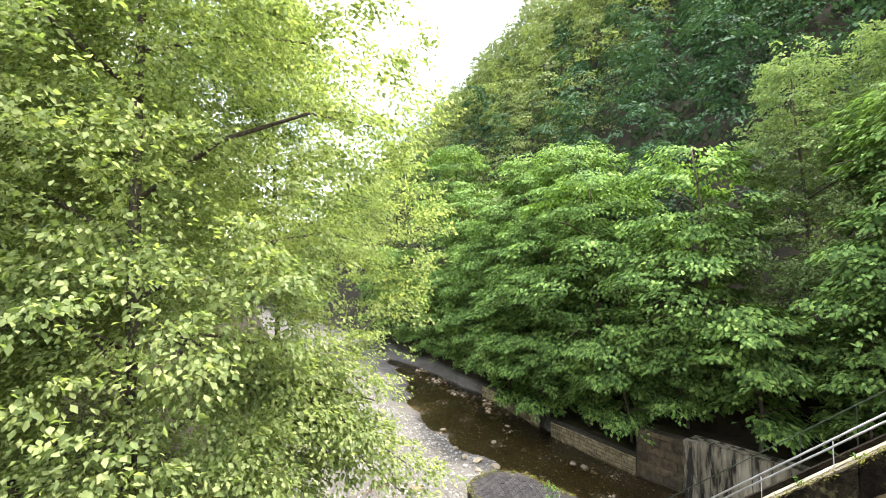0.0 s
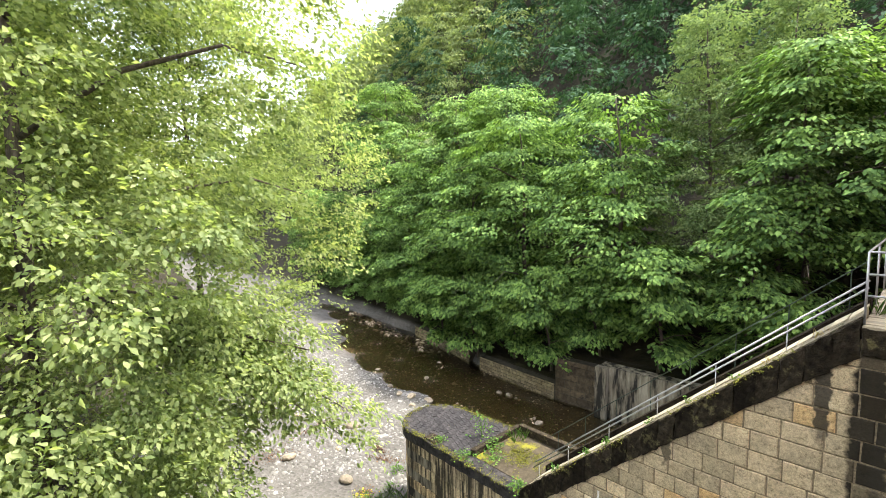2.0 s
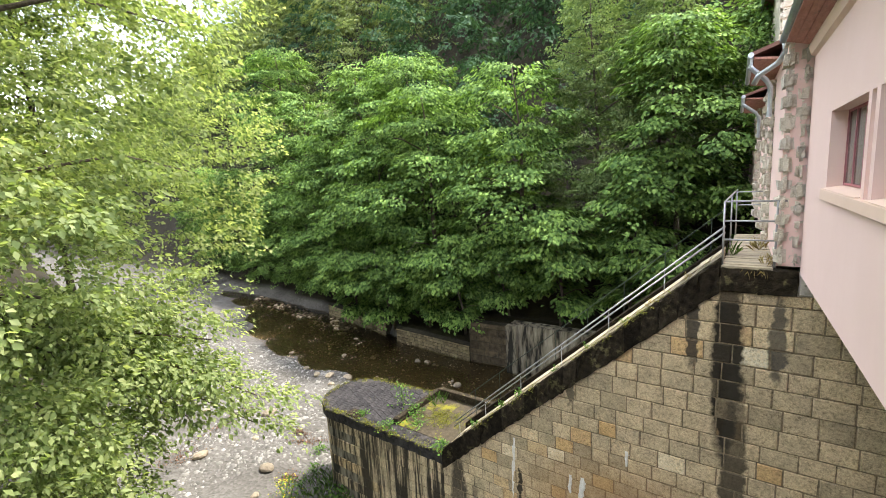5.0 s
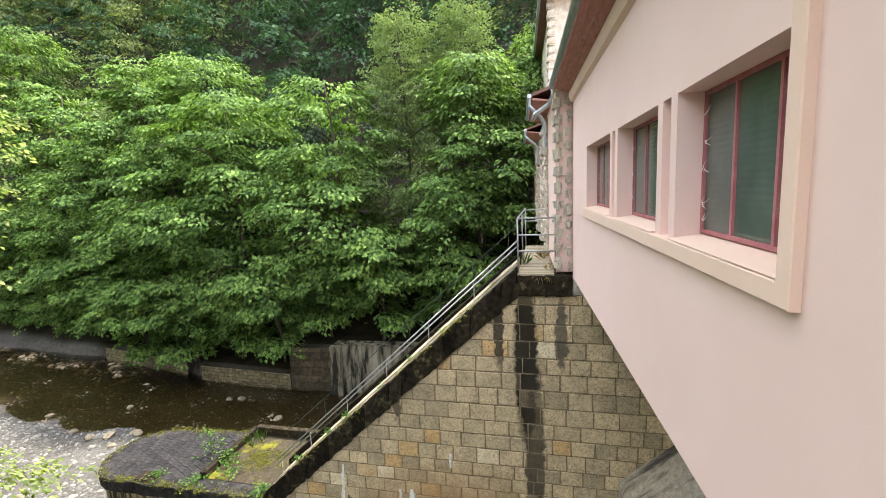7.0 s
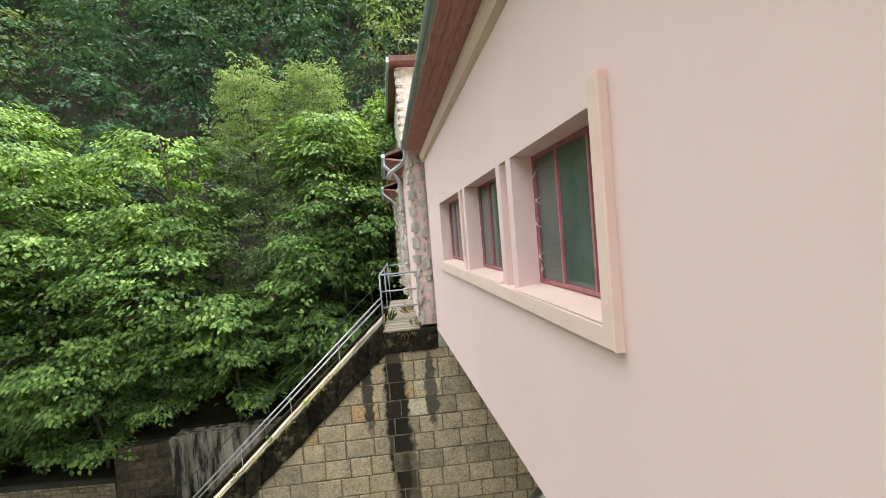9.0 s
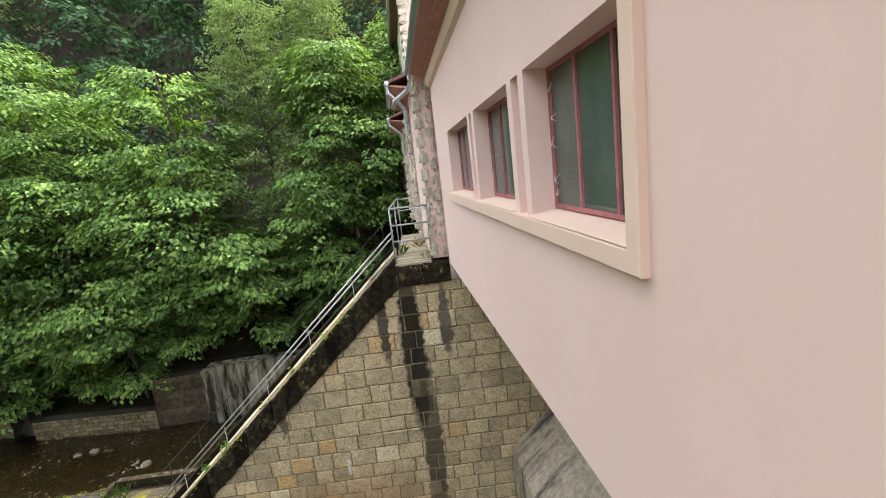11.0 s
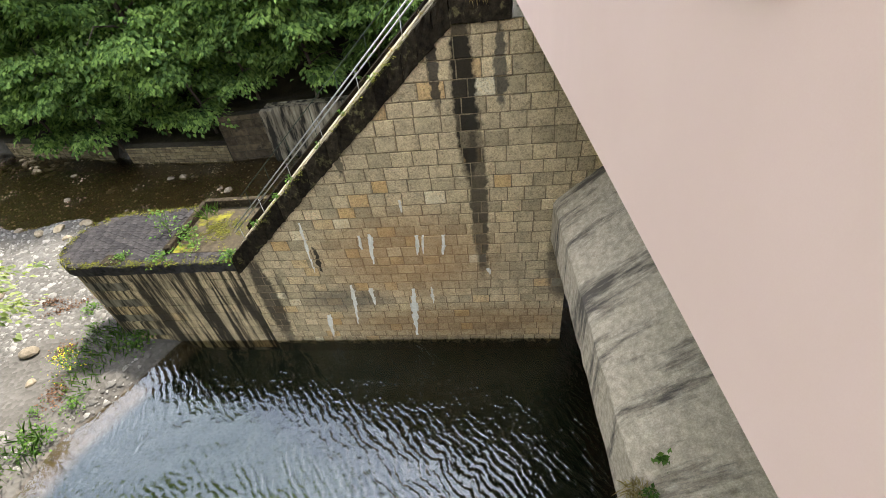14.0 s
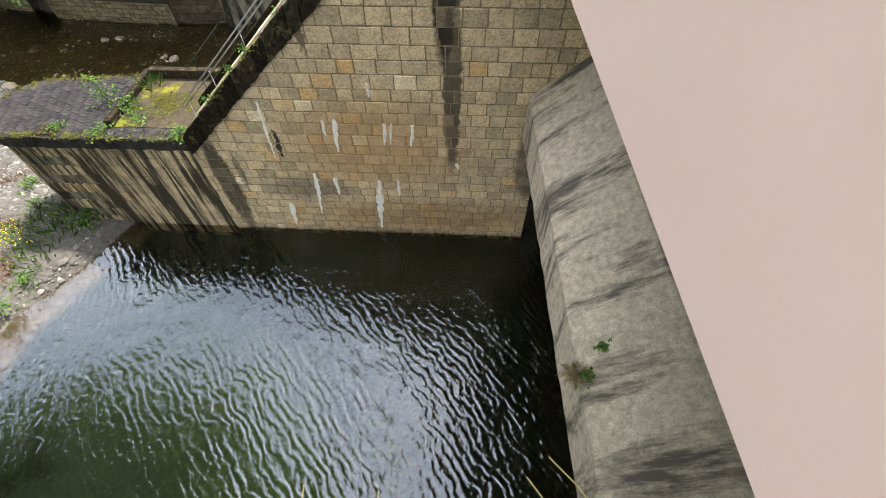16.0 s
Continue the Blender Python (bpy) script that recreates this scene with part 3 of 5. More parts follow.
def eave():
    e = thing("eave", pose(0, 0, 0), "red-brown boarded eave with zinc gutter over the peach wall", "eave", kind="structure")
    part("cornice", prism(bmesh.new(), [(0.0, 9.30), (-0.05, 9.33), (-0.075, 9.42), (-0.075, 9.47), (0.0, 9.47)], "y", -7, 9.98), M_TRIM, e, "peach moulded cornice")
    for i, (x0, x1) in enumerate(((-0.075, -0.16), (-0.165, -0.25), (-0.255, -0.34))):
        z0, z1 = 9.475 + 0.03 * i, 9.505 + 0.03 * i
        part("soffit_board", prism(bmesh.new(), [(x0, z0), (x1, z1), (x1, z1 + 0.02), (x0, z0 + 0.02)], "y", -7, 9.95), M_SOFFIT, e)
    prof = [(-0.33 + 0.075 * math.cos(a), 9.68 + 0.075 * math.sin(a)) for a in [math.pi + k * math.pi / 8 for k in range(9)]]
    prof += [(u * 0.94 - 0.33 * 0.06, z + 0.004) for u, z in prof[::-1]]
    part("gutter", prism(bmesh.new(), prof, "y", -7, 10.35), M_GUTTER, e, "half-round zinc gutter", smooth=False)
    part("roof", prism(bmesh.new(), [(-0.36, 9.70), (-0.30, 9.62), (4.0, 11.2), (8.3, 9.62), (8.3, 9.72), (4.0, 11.32)], "y", -7.2, 10.1), M_ROOF, e, "dark red tiled roof")
    return e


eave()


def quoin_column(cx, y0, y1, x0, x1, z0, z1, course, seed):
    """A stack of rusticated stones, each bulging a little, on one corner."""
    r = random.Random(seed)
    out, z = [], z0
    while z < z1 - 0.05:
        h = min(course * r.uniform(0.85, 1.15), z1 - z)
        bm = bmesh.new()
        g = 0.012
        box(bm, x0 + g + r.uniform(-0.015, 0.015), x1 - g, y0 + r.uniform(-0.015, 0.015), y1, z + g, z + h - g, 0.055)
        for v in bm.verts:
            v.co += Vector((r.uniform(-1, 1), r.uniform(-1, 1), r.uniform(-1, 1))) * 0.016
        out.append(bm)
        z += h
    return out


stone_wall = thing("wall_stone", pose(0, 10, 0), "peach wall of the next wing with rusticated pale stone quoins", "wall", kind="structure")
part("wall_body", boxed(-0.30, 6, 0.06, 22, 6.22, 9.75), M_PLASTER, stone_wall)
for args in ((0, 0.0, 0.35, -0.165, 0.02, 6.22, 9.62, 0.27, 1), (0, -0.02, 0.4, -0.36, -0.165, 6.22, 9.66, 0.30, 2), (0, 2.4, 3.0, -0.42, -0.24, 6.22, 9.4, 0.28, 3), (0, 4.4, 5.0, -0.42, -0.24, 6.22, 9.4, 0.28, 4), (0, 7.2, 7.9, -0.46, -0.24, 6.22, 9.4, 0.28, 5)):
    for bm in quoin_column(*args):
        part("stone", bm, M_QUOIN, stone_wall)
tower = thing("wall_tower", pose(0.15, 19, 0), "taller stone-cornered wing behind the lower roof", "wall", kind="structure")
part("wall_body", boxed(0.05, 5, 0.05, 8, 9.76, 14.6), M_QUOIN, tower)
for bm in quoin_column(0, -0.02, 0.5, -0.10, 0.25, 9.76, 14.5, 0.32, 6):
    part("stone", bm, M_QUOIN, tower)
tr = bmesh.new()
box(tr, -0.30, 5.4, -0.6, 8.5, 14.55, 14.75)
part("roof", tr, M_ROOF, tower, "dark roof slab")
part("gutter", boxed(-0.40, -0.30, -0.6, 8.5, 14.5, 14.68), M_GUTTER, tower)


def low_eave(y0, y1, z, out):
    e = thing("eave", pose(-0.3, y0, z), "short red-brown eave with grey gutter", "eave", kind="structure")
    part("soffit_board", prism(bmesh.new(), [(0.0, 0.0), (-out, 0.06), (-out, 0.1), (0.0, 0.04)], "y", 0, y1 - y0), M_SOFFIT, e)
    part("roof", prism(bmesh.new(), [(-out - 0.04, 0.11), (0.6, 0.45), (0.6, 0.52), (-out - 0.04, 0.17)], "y", -0.05, y1 - y0), M_ROOF, e)
    part("gutter", tubed([(-out - 0.05, -0.1, 0.12), (-out - 0.05, y1 - y0, 0.12)], 0.045), M_GUTTER, e)
    part("downpipe", tubed([(-out - 0.05, -0.02, 0.08), (-out - 0.05, 0.0, -0.06), (-0.22, 0.02, -0.3), (-0.16, 0.02, -0.42), (-0.16, 0.02, -0.9)], 0.04), M_GUTTER, e)
    return e


low_eave(10.9, 14.0, 9.50, 0.40)
low_eave(15.2, 19.0, 9.35, 0.45)
pipe = thing("downpipe", pose(-0.33, 10.3, 9.62), "bent zinc downpipe from the gutter end", "downpipe")
part("pipe", tubed([(0, 0, 0.02), (0.02, 0.05, -0.12), (-0.06, 0.3, -0.22), (-0.30, 0.55, -0.34), (-0.36, 0.62, -0.46)], 0.045), M_GUTTER, pipe, smooth=True)

# ---------------------------------------------------------------- concrete crest under the wall
crest = thing("spillway_crest", pose(0, 0, 0), "stained grey concrete crest with sloping top beside the pool", "concrete ledge")
NOSE = [(0.93, 0.85), (0.86, 1.0), (0.86, 2.02), (0.93, 2.12), (1.9, 2.98), (3.2, 3.2), (3.2, 0.6), (1.25, 0.6)]
bm = bmesh.new()
cuts = np.linspace(-7, 9.93, 60)
rr = random.Random(3)
rings = []
for y in cuts:
    rings.append([bm.verts.new((u + rr.uniform(-0.012, 0.012), y, z + rr.uniform(-0.015, 0.015))) for u, z in NOSE])
for a, b in zip(rings, rings[1:]):
    for i in range(len(NOSE)):
        bm.faces.new((a[i], a[(i + 1) % len(NOSE)], b[(i + 1) % len(NOSE)], b[i]))
bm.faces.new(rings[0])
bm.faces.new(rings[-1][::-1])
bmesh.ops.recalc_face_normals(bm, faces=bm.faces)
part("beam", bm, M_CONCRETE, crest)
part("gate_board", boxed(2.1, 2.25, -7, 10.6, -5.2, 0.62), M_RUST, crest, "rusty brown sluice boards")
part("back_wall", boxed(3.25, 3.6, -7, 20, -5.2, 6.0), M_CONCRETE, crest)

# deck that carries the camera
tagged(link_mesh("bridge_deck", boxed(-2.2, -0.01, -4, 1.30, 5.6, 6.15), M_CONCRETE), "concrete bridge deck beside the building", "bridge", kind="structure")

# ---------------------------------------------------------------- pier with stair
PIER = pose(0, 10, 0, 0, 0, -2.75)
pier = thing("pier", PIER, "dressed granite river pier with dark streaks and sloping black coping", "stone pier")
X_R, X_BEND, X_FOOT, X_NOSE = 1.31, -1.03, -7.15, -10.4
Z_PLAT, Z_SLAB, SLOPE = 6.2, 0.68, 0.902
DEPTH = 2.6


def coping_low(x):
    return 5.78 if x > -1.0 else 5.78 + SLOPE * (x + 1.0)


# body behind the facing
body = bmesh.new()
prism(body, [(X_FOOT - 0.02, -5.2), (X_R - 0.02, -5.2), (X_R - 0.02, 6.0), (X_BEND, 6.0), (X_FOOT - 0.02, 0.5)], "y", -0.006, DEPTH)
part("core", body, M_CORE, pier)
part("core", boxed(X_R - 0.02, 3.2, 0.0, 0.5, 0.8, 6.0), M_CORE, pier)
# sloping and level coping on the face
n_cop = 20
for i in range(n_cop):
    xa = X_FOOT + (X_BEND - X_FOOT) * i / n_cop
    xb = X_FOOT + (X_BEND - X_FOOT) * (i + 1) / n_cop - 0.012
    za, zb = 5.78 + SLOPE * (xa + 1.0), 5.78 + SLOPE * (xb + 1.0)
    j_ = [rr.uniform(-0.02, 0.02) for _ in range(3)]
    part("coping_stone", chipped(prism(bmesh.new(), [(xa, za + j_[0]), (xb, zb + j_[2]), (xb, zb + 0.55), (xa, za + 0.55)], "y", -0.085 + j_[1] * 0.6, 0.05), rr, 0.022, 3), M_COPING, pier)
for xa, xb in ((X_BEND, -0.53), (-0.52, -0.02)):
    part("coping_stone", chipped(prism(bmesh.new(), [(xa, 5.77), (xb, 5.77), (xb, 6.165), (xa, 6.165)], "y", -0.09, 0.05), rr, 0.018, 3), M_COPING, pier)
part("coping_stone", prism(bmesh.new(), [(-0.015, 5.77), (0.2, 5.77), (0.2, 6.14), (-0.015, 6.14)], "y", -0.06, 0.05, 0.03), M_QUOIN, pier)
# pale strip on the coping, dark channel, inner strip of steps, dark back kerb
for i in range(26):
    f0, f1 = i / 26, (i + 1) / 26 - 0.002
    xa, xb = X_FOOT + (X_BEND - X_FOOT) * f0, X_FOOT + (X_BEND - X_FOOT) * f1
    za, zb = 6.33 + 0.912 * (xa - X_BEND), 6.33 + 0.912 * (xb - X_BEND)
    part("coping_slab", prism(bmesh.new(), [(xa, za - 0.14), (xb, zb - 0.14), (xb, zb + 0.012), (xa, za + 0.012)], "y", 0.035 + rr.uniform(-0.02, 0.02), 0.40), M_TOPSTONE, pier)
for i in range(30):
    xa = X_FOOT + (X_BEND - X_FOOT) * i / 30
    xb = X_FOOT + (X_BEND - X_FOOT) * (i + 1) / 30 - 0.012
    za, zb = 6.36 + 0.912 * (xa - X_BEND) + rr.uniform(-0.012, 0.012), 6.36 + 0.912 * (xb - X_BEND)
    part("stair_slab", prism(bmesh.new(), [(xa, za - 0.22), (xb, zb - 0.22), (xb, zb), (xa, za)], "y", 0.52 + rr.uniform(-0.015, 0.015), 1.05, 0.012), M_PLANK, pier)
bm = prism(bmesh.new(), [(X_FOOT, 0.3), (X_BEND, 5.6), (X_BEND, 6.42), (X_FOOT, 0.95)], "y", 1.06, 1.42, 0.02)
part("back_kerb", bm, M_COPING, pier)
# platform boards
for i in range(26):
    y = -0.06 + i * 0.152
    part("platform_board", boxed(X_BEND - 0.01 + 0.02 * rr.random(), -0.34, y, y + 0.143, 6.14, 6.2 + rr.uniform(-0.006, 0.006), 0.006), M_PLANK, pier)
part("platform_base", boxed(X_BEND, -0.31, 0.06, 3.9, 5.4, 6.13), M_COPING, pier)

# slab with rounded nose, shallow pit and moss
NOSE_C, NOSE_R = (-11.45, 1.02), 1.30


def nose_outline(grow=0.0):
    r = NOSE_R + grow
    pts = [(-7.0, -0.07 - grow), (-10.2, -0.10 - grow)]
    pts += [(NOSE_C[0] + r * math.cos(a) * 1.05, NOSE_C[1] + 0.1 + r * math.sin(a)) for a in [math.radians(-110 - 14 * k) for k in range(11)]]
    return pts + [(-9.3, 2.60 + grow), (-7.0, 2.55 + grow)]


def ragged(outline, step, amount, seed):
    """The outline with more points, each moved a little: a worn rim."""
    r, out = random.Random(seed), []
    for (xa, ya), (xb, yb) in zip(outline, outline[1:]):
        k = max(1, int(math.hypot(xb - xa, yb - ya) / step))
        out += [(xa + (xb - xa) * i / k + r.uniform(-amount, amount), ya + (yb - ya) * i / k + r.uniform(-amount, amount)) for i in range(k)]
    return out + [outline[-1]]


def extrude_outline(outline, z0, z1, top_in=0.0):
    bm = bmesh.new()
    low = [bm.verts.new((x, y, z0)) for x, y in outline]
    mid = [bm.verts.new((x, y, z1 - top_in)) for x, y in outline]
    cx, cy = -9.5, 1.2
    top = [bm.verts.new((x + (cx - x) * top_in * 0.12, y + (cy - y) * top_in * 0.3, z1)) for x, y in outline]
    k = len(outline)
    for r0, r1 in ((low, mid), (mid, top)):
        for i in range(k):
            bm.faces.new((r0[i], r0[(i + 1) % k], r1[(i + 1) % k], r1[i]))
    bm.faces.new(top)
    bm.faces.new(low[::-1])
    bmesh.ops.recalc_face_normals(bm, faces=bm.faces)
    return bm


part("base", extrude_outline(nose_outline(-0.10), -5.0, 0.34), M_STAINED, pier, "streaked rendered base with rounded nose")
part("slab", extrude_outline(ragged(nose_outline(0.0), 0.16, 0.028, 4), 0.34, 0.66, 0.03), M_SLAB, pier, "black slab with mossy rim")
pit = bmesh.new()
box(pit, -9.12, -7.02, 0.36, 2.42, 0.665, 0.672)
part("pit_floor", pit, M_PITSOIL, pier, "mossy pit floor")
part("kerb", boxed(-9.3, -9.13, 0.35, 2.6, 0.655, 0.84, 0.01), M_COPING, pier)
part("kerb", boxed(-9.125, -7.0, 2.43, 2.62, 0.655, 0.92, 0.01), M_COPING, pier)
part("block", boxed(-11.0, -10.45, -0.05, 0.35, 0.66, 0.71, 0.02), M_COPING, pier)

# metal railing of platform and stair
rail = thing("railing", PIER @ Matrix.Translation((0, 0, 0)), "galvanised pipe railing round the stair head and along the stair", "railing")
R = 0.015
corners = [(-1.02, 0.04), (-0.32, 0.04), (-1.02, 3.75)]
for x, y in corners + [(-0.32, 3.75), (-1.02, 1.9)]:
    part("post", tubed([(x, y, 6.19), (x, y, 7.25)], R), M_METAL, rail, smooth=True)
for h in (7.25, 6.93, 6.62):
    part("bar", tubed([(-0.2, 0.04, h), (-0.98, 0.04, h), (-1.02, 0.08, h), (-1.02, 0.5, h), (-1.02, 3.75, h)] if h > 7 else [(-0.32, 0.04, h), (-1.02, 0.04, h)], R), M_METAL, rail, smooth=True)
for h in (7.2, 6.9):
    part("bar", tubed([(-1.0, 3.75, h), (-0.3, 3.75, h)], R * 0.9), M_METAL, rail, smooth=True)
part("bar", tubed([(-1.02, 0.41, 6.69), (-7.05, 0.41, 1.24)], R), M_METAL, rail, smooth=True)
part("bar", tubed([(-1.02, 0.41, 6.80), (-7.0, 0.41, 1.40)], R), M_METAL, rail, smooth=True)
for f in (0.02, 0.16, 0.33, 0.50, 0.67, 0.84):
    x = -7.0 + f * 6.0
    zt = 1.22 + (x + 7.05) * 0.9154
    part("post", tubed([(x, 0.41, zt - 0.75 if f > 0.1 else 0.66), (x, 0.41, zt + (0.06 if f > 0.1 else 0))], R * 0.6), M_METAL, rail, smooth=True)
fence = thing("wire_fence", PIER, "thin dark wire fence on the back kerb of the stair", "fence")
part("bar", tubed([(-1.1, 1.3, 7.0), (-7.1, 1.3, 1.75)], 0.009), M_WIRE, fence)
for i in range(8):
    x = -1.3 - i * 0.8
    z = 6.15 + SLOPE * (x - X_BEND)
    part("post", tubed([(x, 1.3, z - 0.05), (x, 1.3, 7.0 + (x + 1.1) * 0.875)], 0.009), M_WIRE, fence)

# ---------------------------------------------------------------- far river walls
def river_wall(name, x0, x1, zt, course, length, mat, label, seed, y_off=0.0):
    """A facing of squared stones along the far bank from x0 to x1, on a mortar core."""
    a = Vector((x0, float(wall_line(x0)) + y_off, 0))
    b = Vector((x1, float(wall_line(x1)) + y_off, 0))
    ang = math.degrees(math.atan2(b.y - a.y, b.x - a.x))
    L = (b - a).length
    w = thing(name, pose(a.x, a.y, 0, 0, 0, ang), label, "retaining wall")
    part("core", boxed(0, L, 0.03, 0.6, -3.2, zt - 0.02), M_JOINT, w)
    r = random.Random(seed)
    z = -2.95
    while z < zt - 0.06:
        h = min(course * r.uniform(0.85, 1.15), zt - z)
        x = 0.0
        while x < L - 0.02:
            s = min(length * r.uniform(0.6, 1.4), L - x)
            part("stone", prism(bmesh.new(), [(x + 0.012, z + 0.012), (x + s - 0.012, z + 0.012), (x + s - 0.012, z + h - 0.012), (x + 0.012, z + h - 0.012)], "y", r.uniform(-0.03, 0.01), 0.05, 0.02), mat, w)
            x += s
        z += h
    return w


river_wall("river_wall", -19.4, -13.4, -1.74, 0.185, 0.29, M_RIVERSTONE, "low wall of yellowish rubble stones at the water", 11)
river_wall("river_wall", -28.5, -20.9, -1.74, 0.19, 0.32, M_RIVERSTONE, "low wall of yellowish rubble stones at the water", 12)
river_wall("river_wall", -13.38, -10.9, -0.26, 0.42, 0.7, M_BLOCK, "taller wall of large dark granite blocks", 13, 0.05)
side = thing("abutment", pose(-10.85, 22.4, 0), "grey stained concrete abutment wall", "retaining wall")
part("face", boxed(0, 8.5, 0.0, 0.8, -3.2, -0.04, 0.03), M_STAINED, side)
part("buttress", boxed(-0.05, 0.55, -0.35, 0.1, -3.2, -0.02, 0.03), M_STAINED, side)

# ---------------------------------------------------------------- trees


def crown_tree(seed, height, radius, base, n_spray, per, size, mat, droop=0.35, lean=(0, 0), tip=0.7, spray_len=1.6, trunk_r=0.16, n_limb=9, tilt=0.3, label="", cat="tree", name="tree", where=None, per_bough=15, loose=0.035, rise=(0.1, 0.12)):
    """A broadleaf tree: tapered trunk, limbs, and a crown of drooping flat sprays of leaves in tiers."""
    r = np.random.default_rng(seed)
    t = thing(name, where if where is not None else pose(0, 0, 0), label, cat, "bank trees" if cat == "tree" else "")
    tip_pt = Vector((lean[0] * height, lean[1] * height, height * 0.96))
    pts = [Vector((lean[0] * height * f + 0.12 * math.sin(f * 7 + seed), lean[1] * height * f + 0.1 * math.cos(f * 5 + seed), height * 0.96 * f)) for f in np.linspace(0, 1, 9)]
    part("trunk", tubed([p - Vector((0, 0, 0.3)) if i == 0 else p for i, p in enumerate(pts)], [trunk_r * (1 - 0.9 * f) + 0.015 for f in np.linspace(0, 1, 9)], 9), M_BARK, t, smooth=True)
    # limbs carry the sprays
    limb_dirs = []
    for i in range(n_limb):
        f = base + (0.92 - base) * (i + 0.3) / n_limb
        az = i * 2.4 + r.uniform(-0.4, 0.4)
        R_at = radius * envelope(f, base, tip)
        o = Vector((lean[0] * height * f, lean[1] * height * f, height * f * 0.96))
        d = Vector((math.cos(az), math.sin(az), 0))
        pl = [o, o + d * R_at * 0.35 + Vector((0, 0, R_at * 0.20)), o + d * R_at * 0.7 + Vector((0, 0, R_at * 0.27)), o + d * R_at * 0.95 + Vector((0, 0, R_at * 0.2))]
        part("limb", tubed(pl, [trunk_r * 0.42 * (1 - 0.5 * f), trunk_r * 0.28, trunk_r * 0.16, 0.012], 6), M_BARK, t, smooth=True)
    # boughs: plates of leaf sprays on the crown's surface, with gaps of shade between them
    nb = max(12, n_spray // per_bough)
    f = base + (1 - base) * np.sort(r.beta(1.0, 1.15, nb))
    az = np.arange(nb) * 2.39996 + r.uniform(-0.5, 0.5, nb)
    lump = 1 + 0.18 * np.sin(az * 3 + f * 9 + seed) + 0.12 * np.sin(az * 7 - f * 17 + seed * 2)
    rad = radius * np.array([envelope(v, base, tip) for v in f]) * lump * r.choice([1.0, 0.97, 0.85, 0.6, 0.4], nb)
    z = f * height
    out = np.stack([np.cos(az), np.sin(az), 0 * az], 1)
    reach = spray_len * r.uniform(0.75, 1.35, nb)
    root = out * np.maximum(rad - reach, 0.0)[:, None] + np.stack([lean[0] * z, lean[1] * z, np.minimum(z + 0.2 * rad, height * 0.985)], 1)
    root, out_b, reach = np.repeat(root, per_bough, 0), np.repeat(out, per_bough, 0), np.repeat(reach, per_bough)
    n_all = nb * per_bough
    fan = r.uniform(-1.15, 1.15, n_all)
    ca, sa = np.cos(fan), np.sin(fan)
    way = np.stack([out_b[:, 0] * ca - out_b[:, 1] * sa, out_b[:, 0] * sa + out_b[:, 1] * ca, r.normal(rise[0], rise[1], n_all)], 1)
    way = unit(way)
    along = r.uniform(0, 0.55, n_all) * reach
    o = root + out_b * along[:, None] + r.normal(0, 0.10, (n_all, 3)) * reach[:, None] * np.array([1, 1, 0.5])
    o[:, 2] -= 0.18 * along
    q = sprays(r, o, way, reach * r.uniform(0.45, 0.8, n_all), per, size, droop, 0.5, tilt, loose)
    c = quads_mesh("crown", q, mat, t)
    return t


def envelope(f, base, tip):
    """Crown radius, 0 to 1, at height fraction f."""
    g = min(max((f - base) / (1 - base), 0), 1)
    return (math.sin(math.pi * min(0.5, g * 1.15 + 0.18)) if g < 0.3 else 1.0) * (1 - max(0, (g - 0.3) / 0.7) ** 1.7) ** tip + 0.04


def place(p):
    return float(ground_height(p[0], p[1]))


beech_a = crown_tree(21, 14.2, 5.4, 0.03, 1020, 30, 0.25, M_LEAF_BANK, 0.42, (0.0, -0.10), 0.45, 2.2, 0.17, 9, label="spreading green beech with drooping leaf sprays over the river wall", loose=0.06, rise=(0.2, 0.22), per_bough=11, where=pose(-17.2, 25.8, place((-17.2, 25.8))))
beech_b = crown_tree(22, 13.2, 4.5, 0.02, 880, 30, 0.25, M_LEAF_BANK, 0.46, (0.0, -0.10), 0.45, 2.1, 0.15, 9, label="green beech with drooping leaf sprays over the river wall", loose=0.06, rise=(0.2, 0.22), per_bough=11, where=pose(-11.0, 25.6, place((-11.0, 25.6))))
ash = crown_tree(23, 15.2, 3.5, 0.10, 1150, 34, 0.15, M_LEAF_ASH, 0.08, (0.0, -0.03), 0.6, 1.4, 0.13, 9, tilt=0.9, per_bough=8, loose=0.08, rise=(0.25, 0.3), label="slender grey-green ash with a pointed crown", where=pose(-7.3, 26.6, place((-7.3, 26.6))))
beech_c = crown_tree(24, 13.4, 4.4, 0.05, 880, 30, 0.25, M_LEAF_BANK, 0.44, (0.0, -0.08), 0.5, 2.1, 0.15, 9, label="bright green beech beside the stair", loose=0.06, rise=(0.2, 0.22), per_bough=11, where=pose(-3.3, 25.6, place((-3.3, 25.6))))
young = crown_tree(25, 6.4, 3.0, 0.24, 300, 28, 0.25, M_LEAF_BANK, 0.45, (0.0, -0.18), 0.7, 1.6, 0.08, 7, label="young beech leaning over the river wall", where=pose(-14.6, 24.0, place((-14.6, 24.0))))
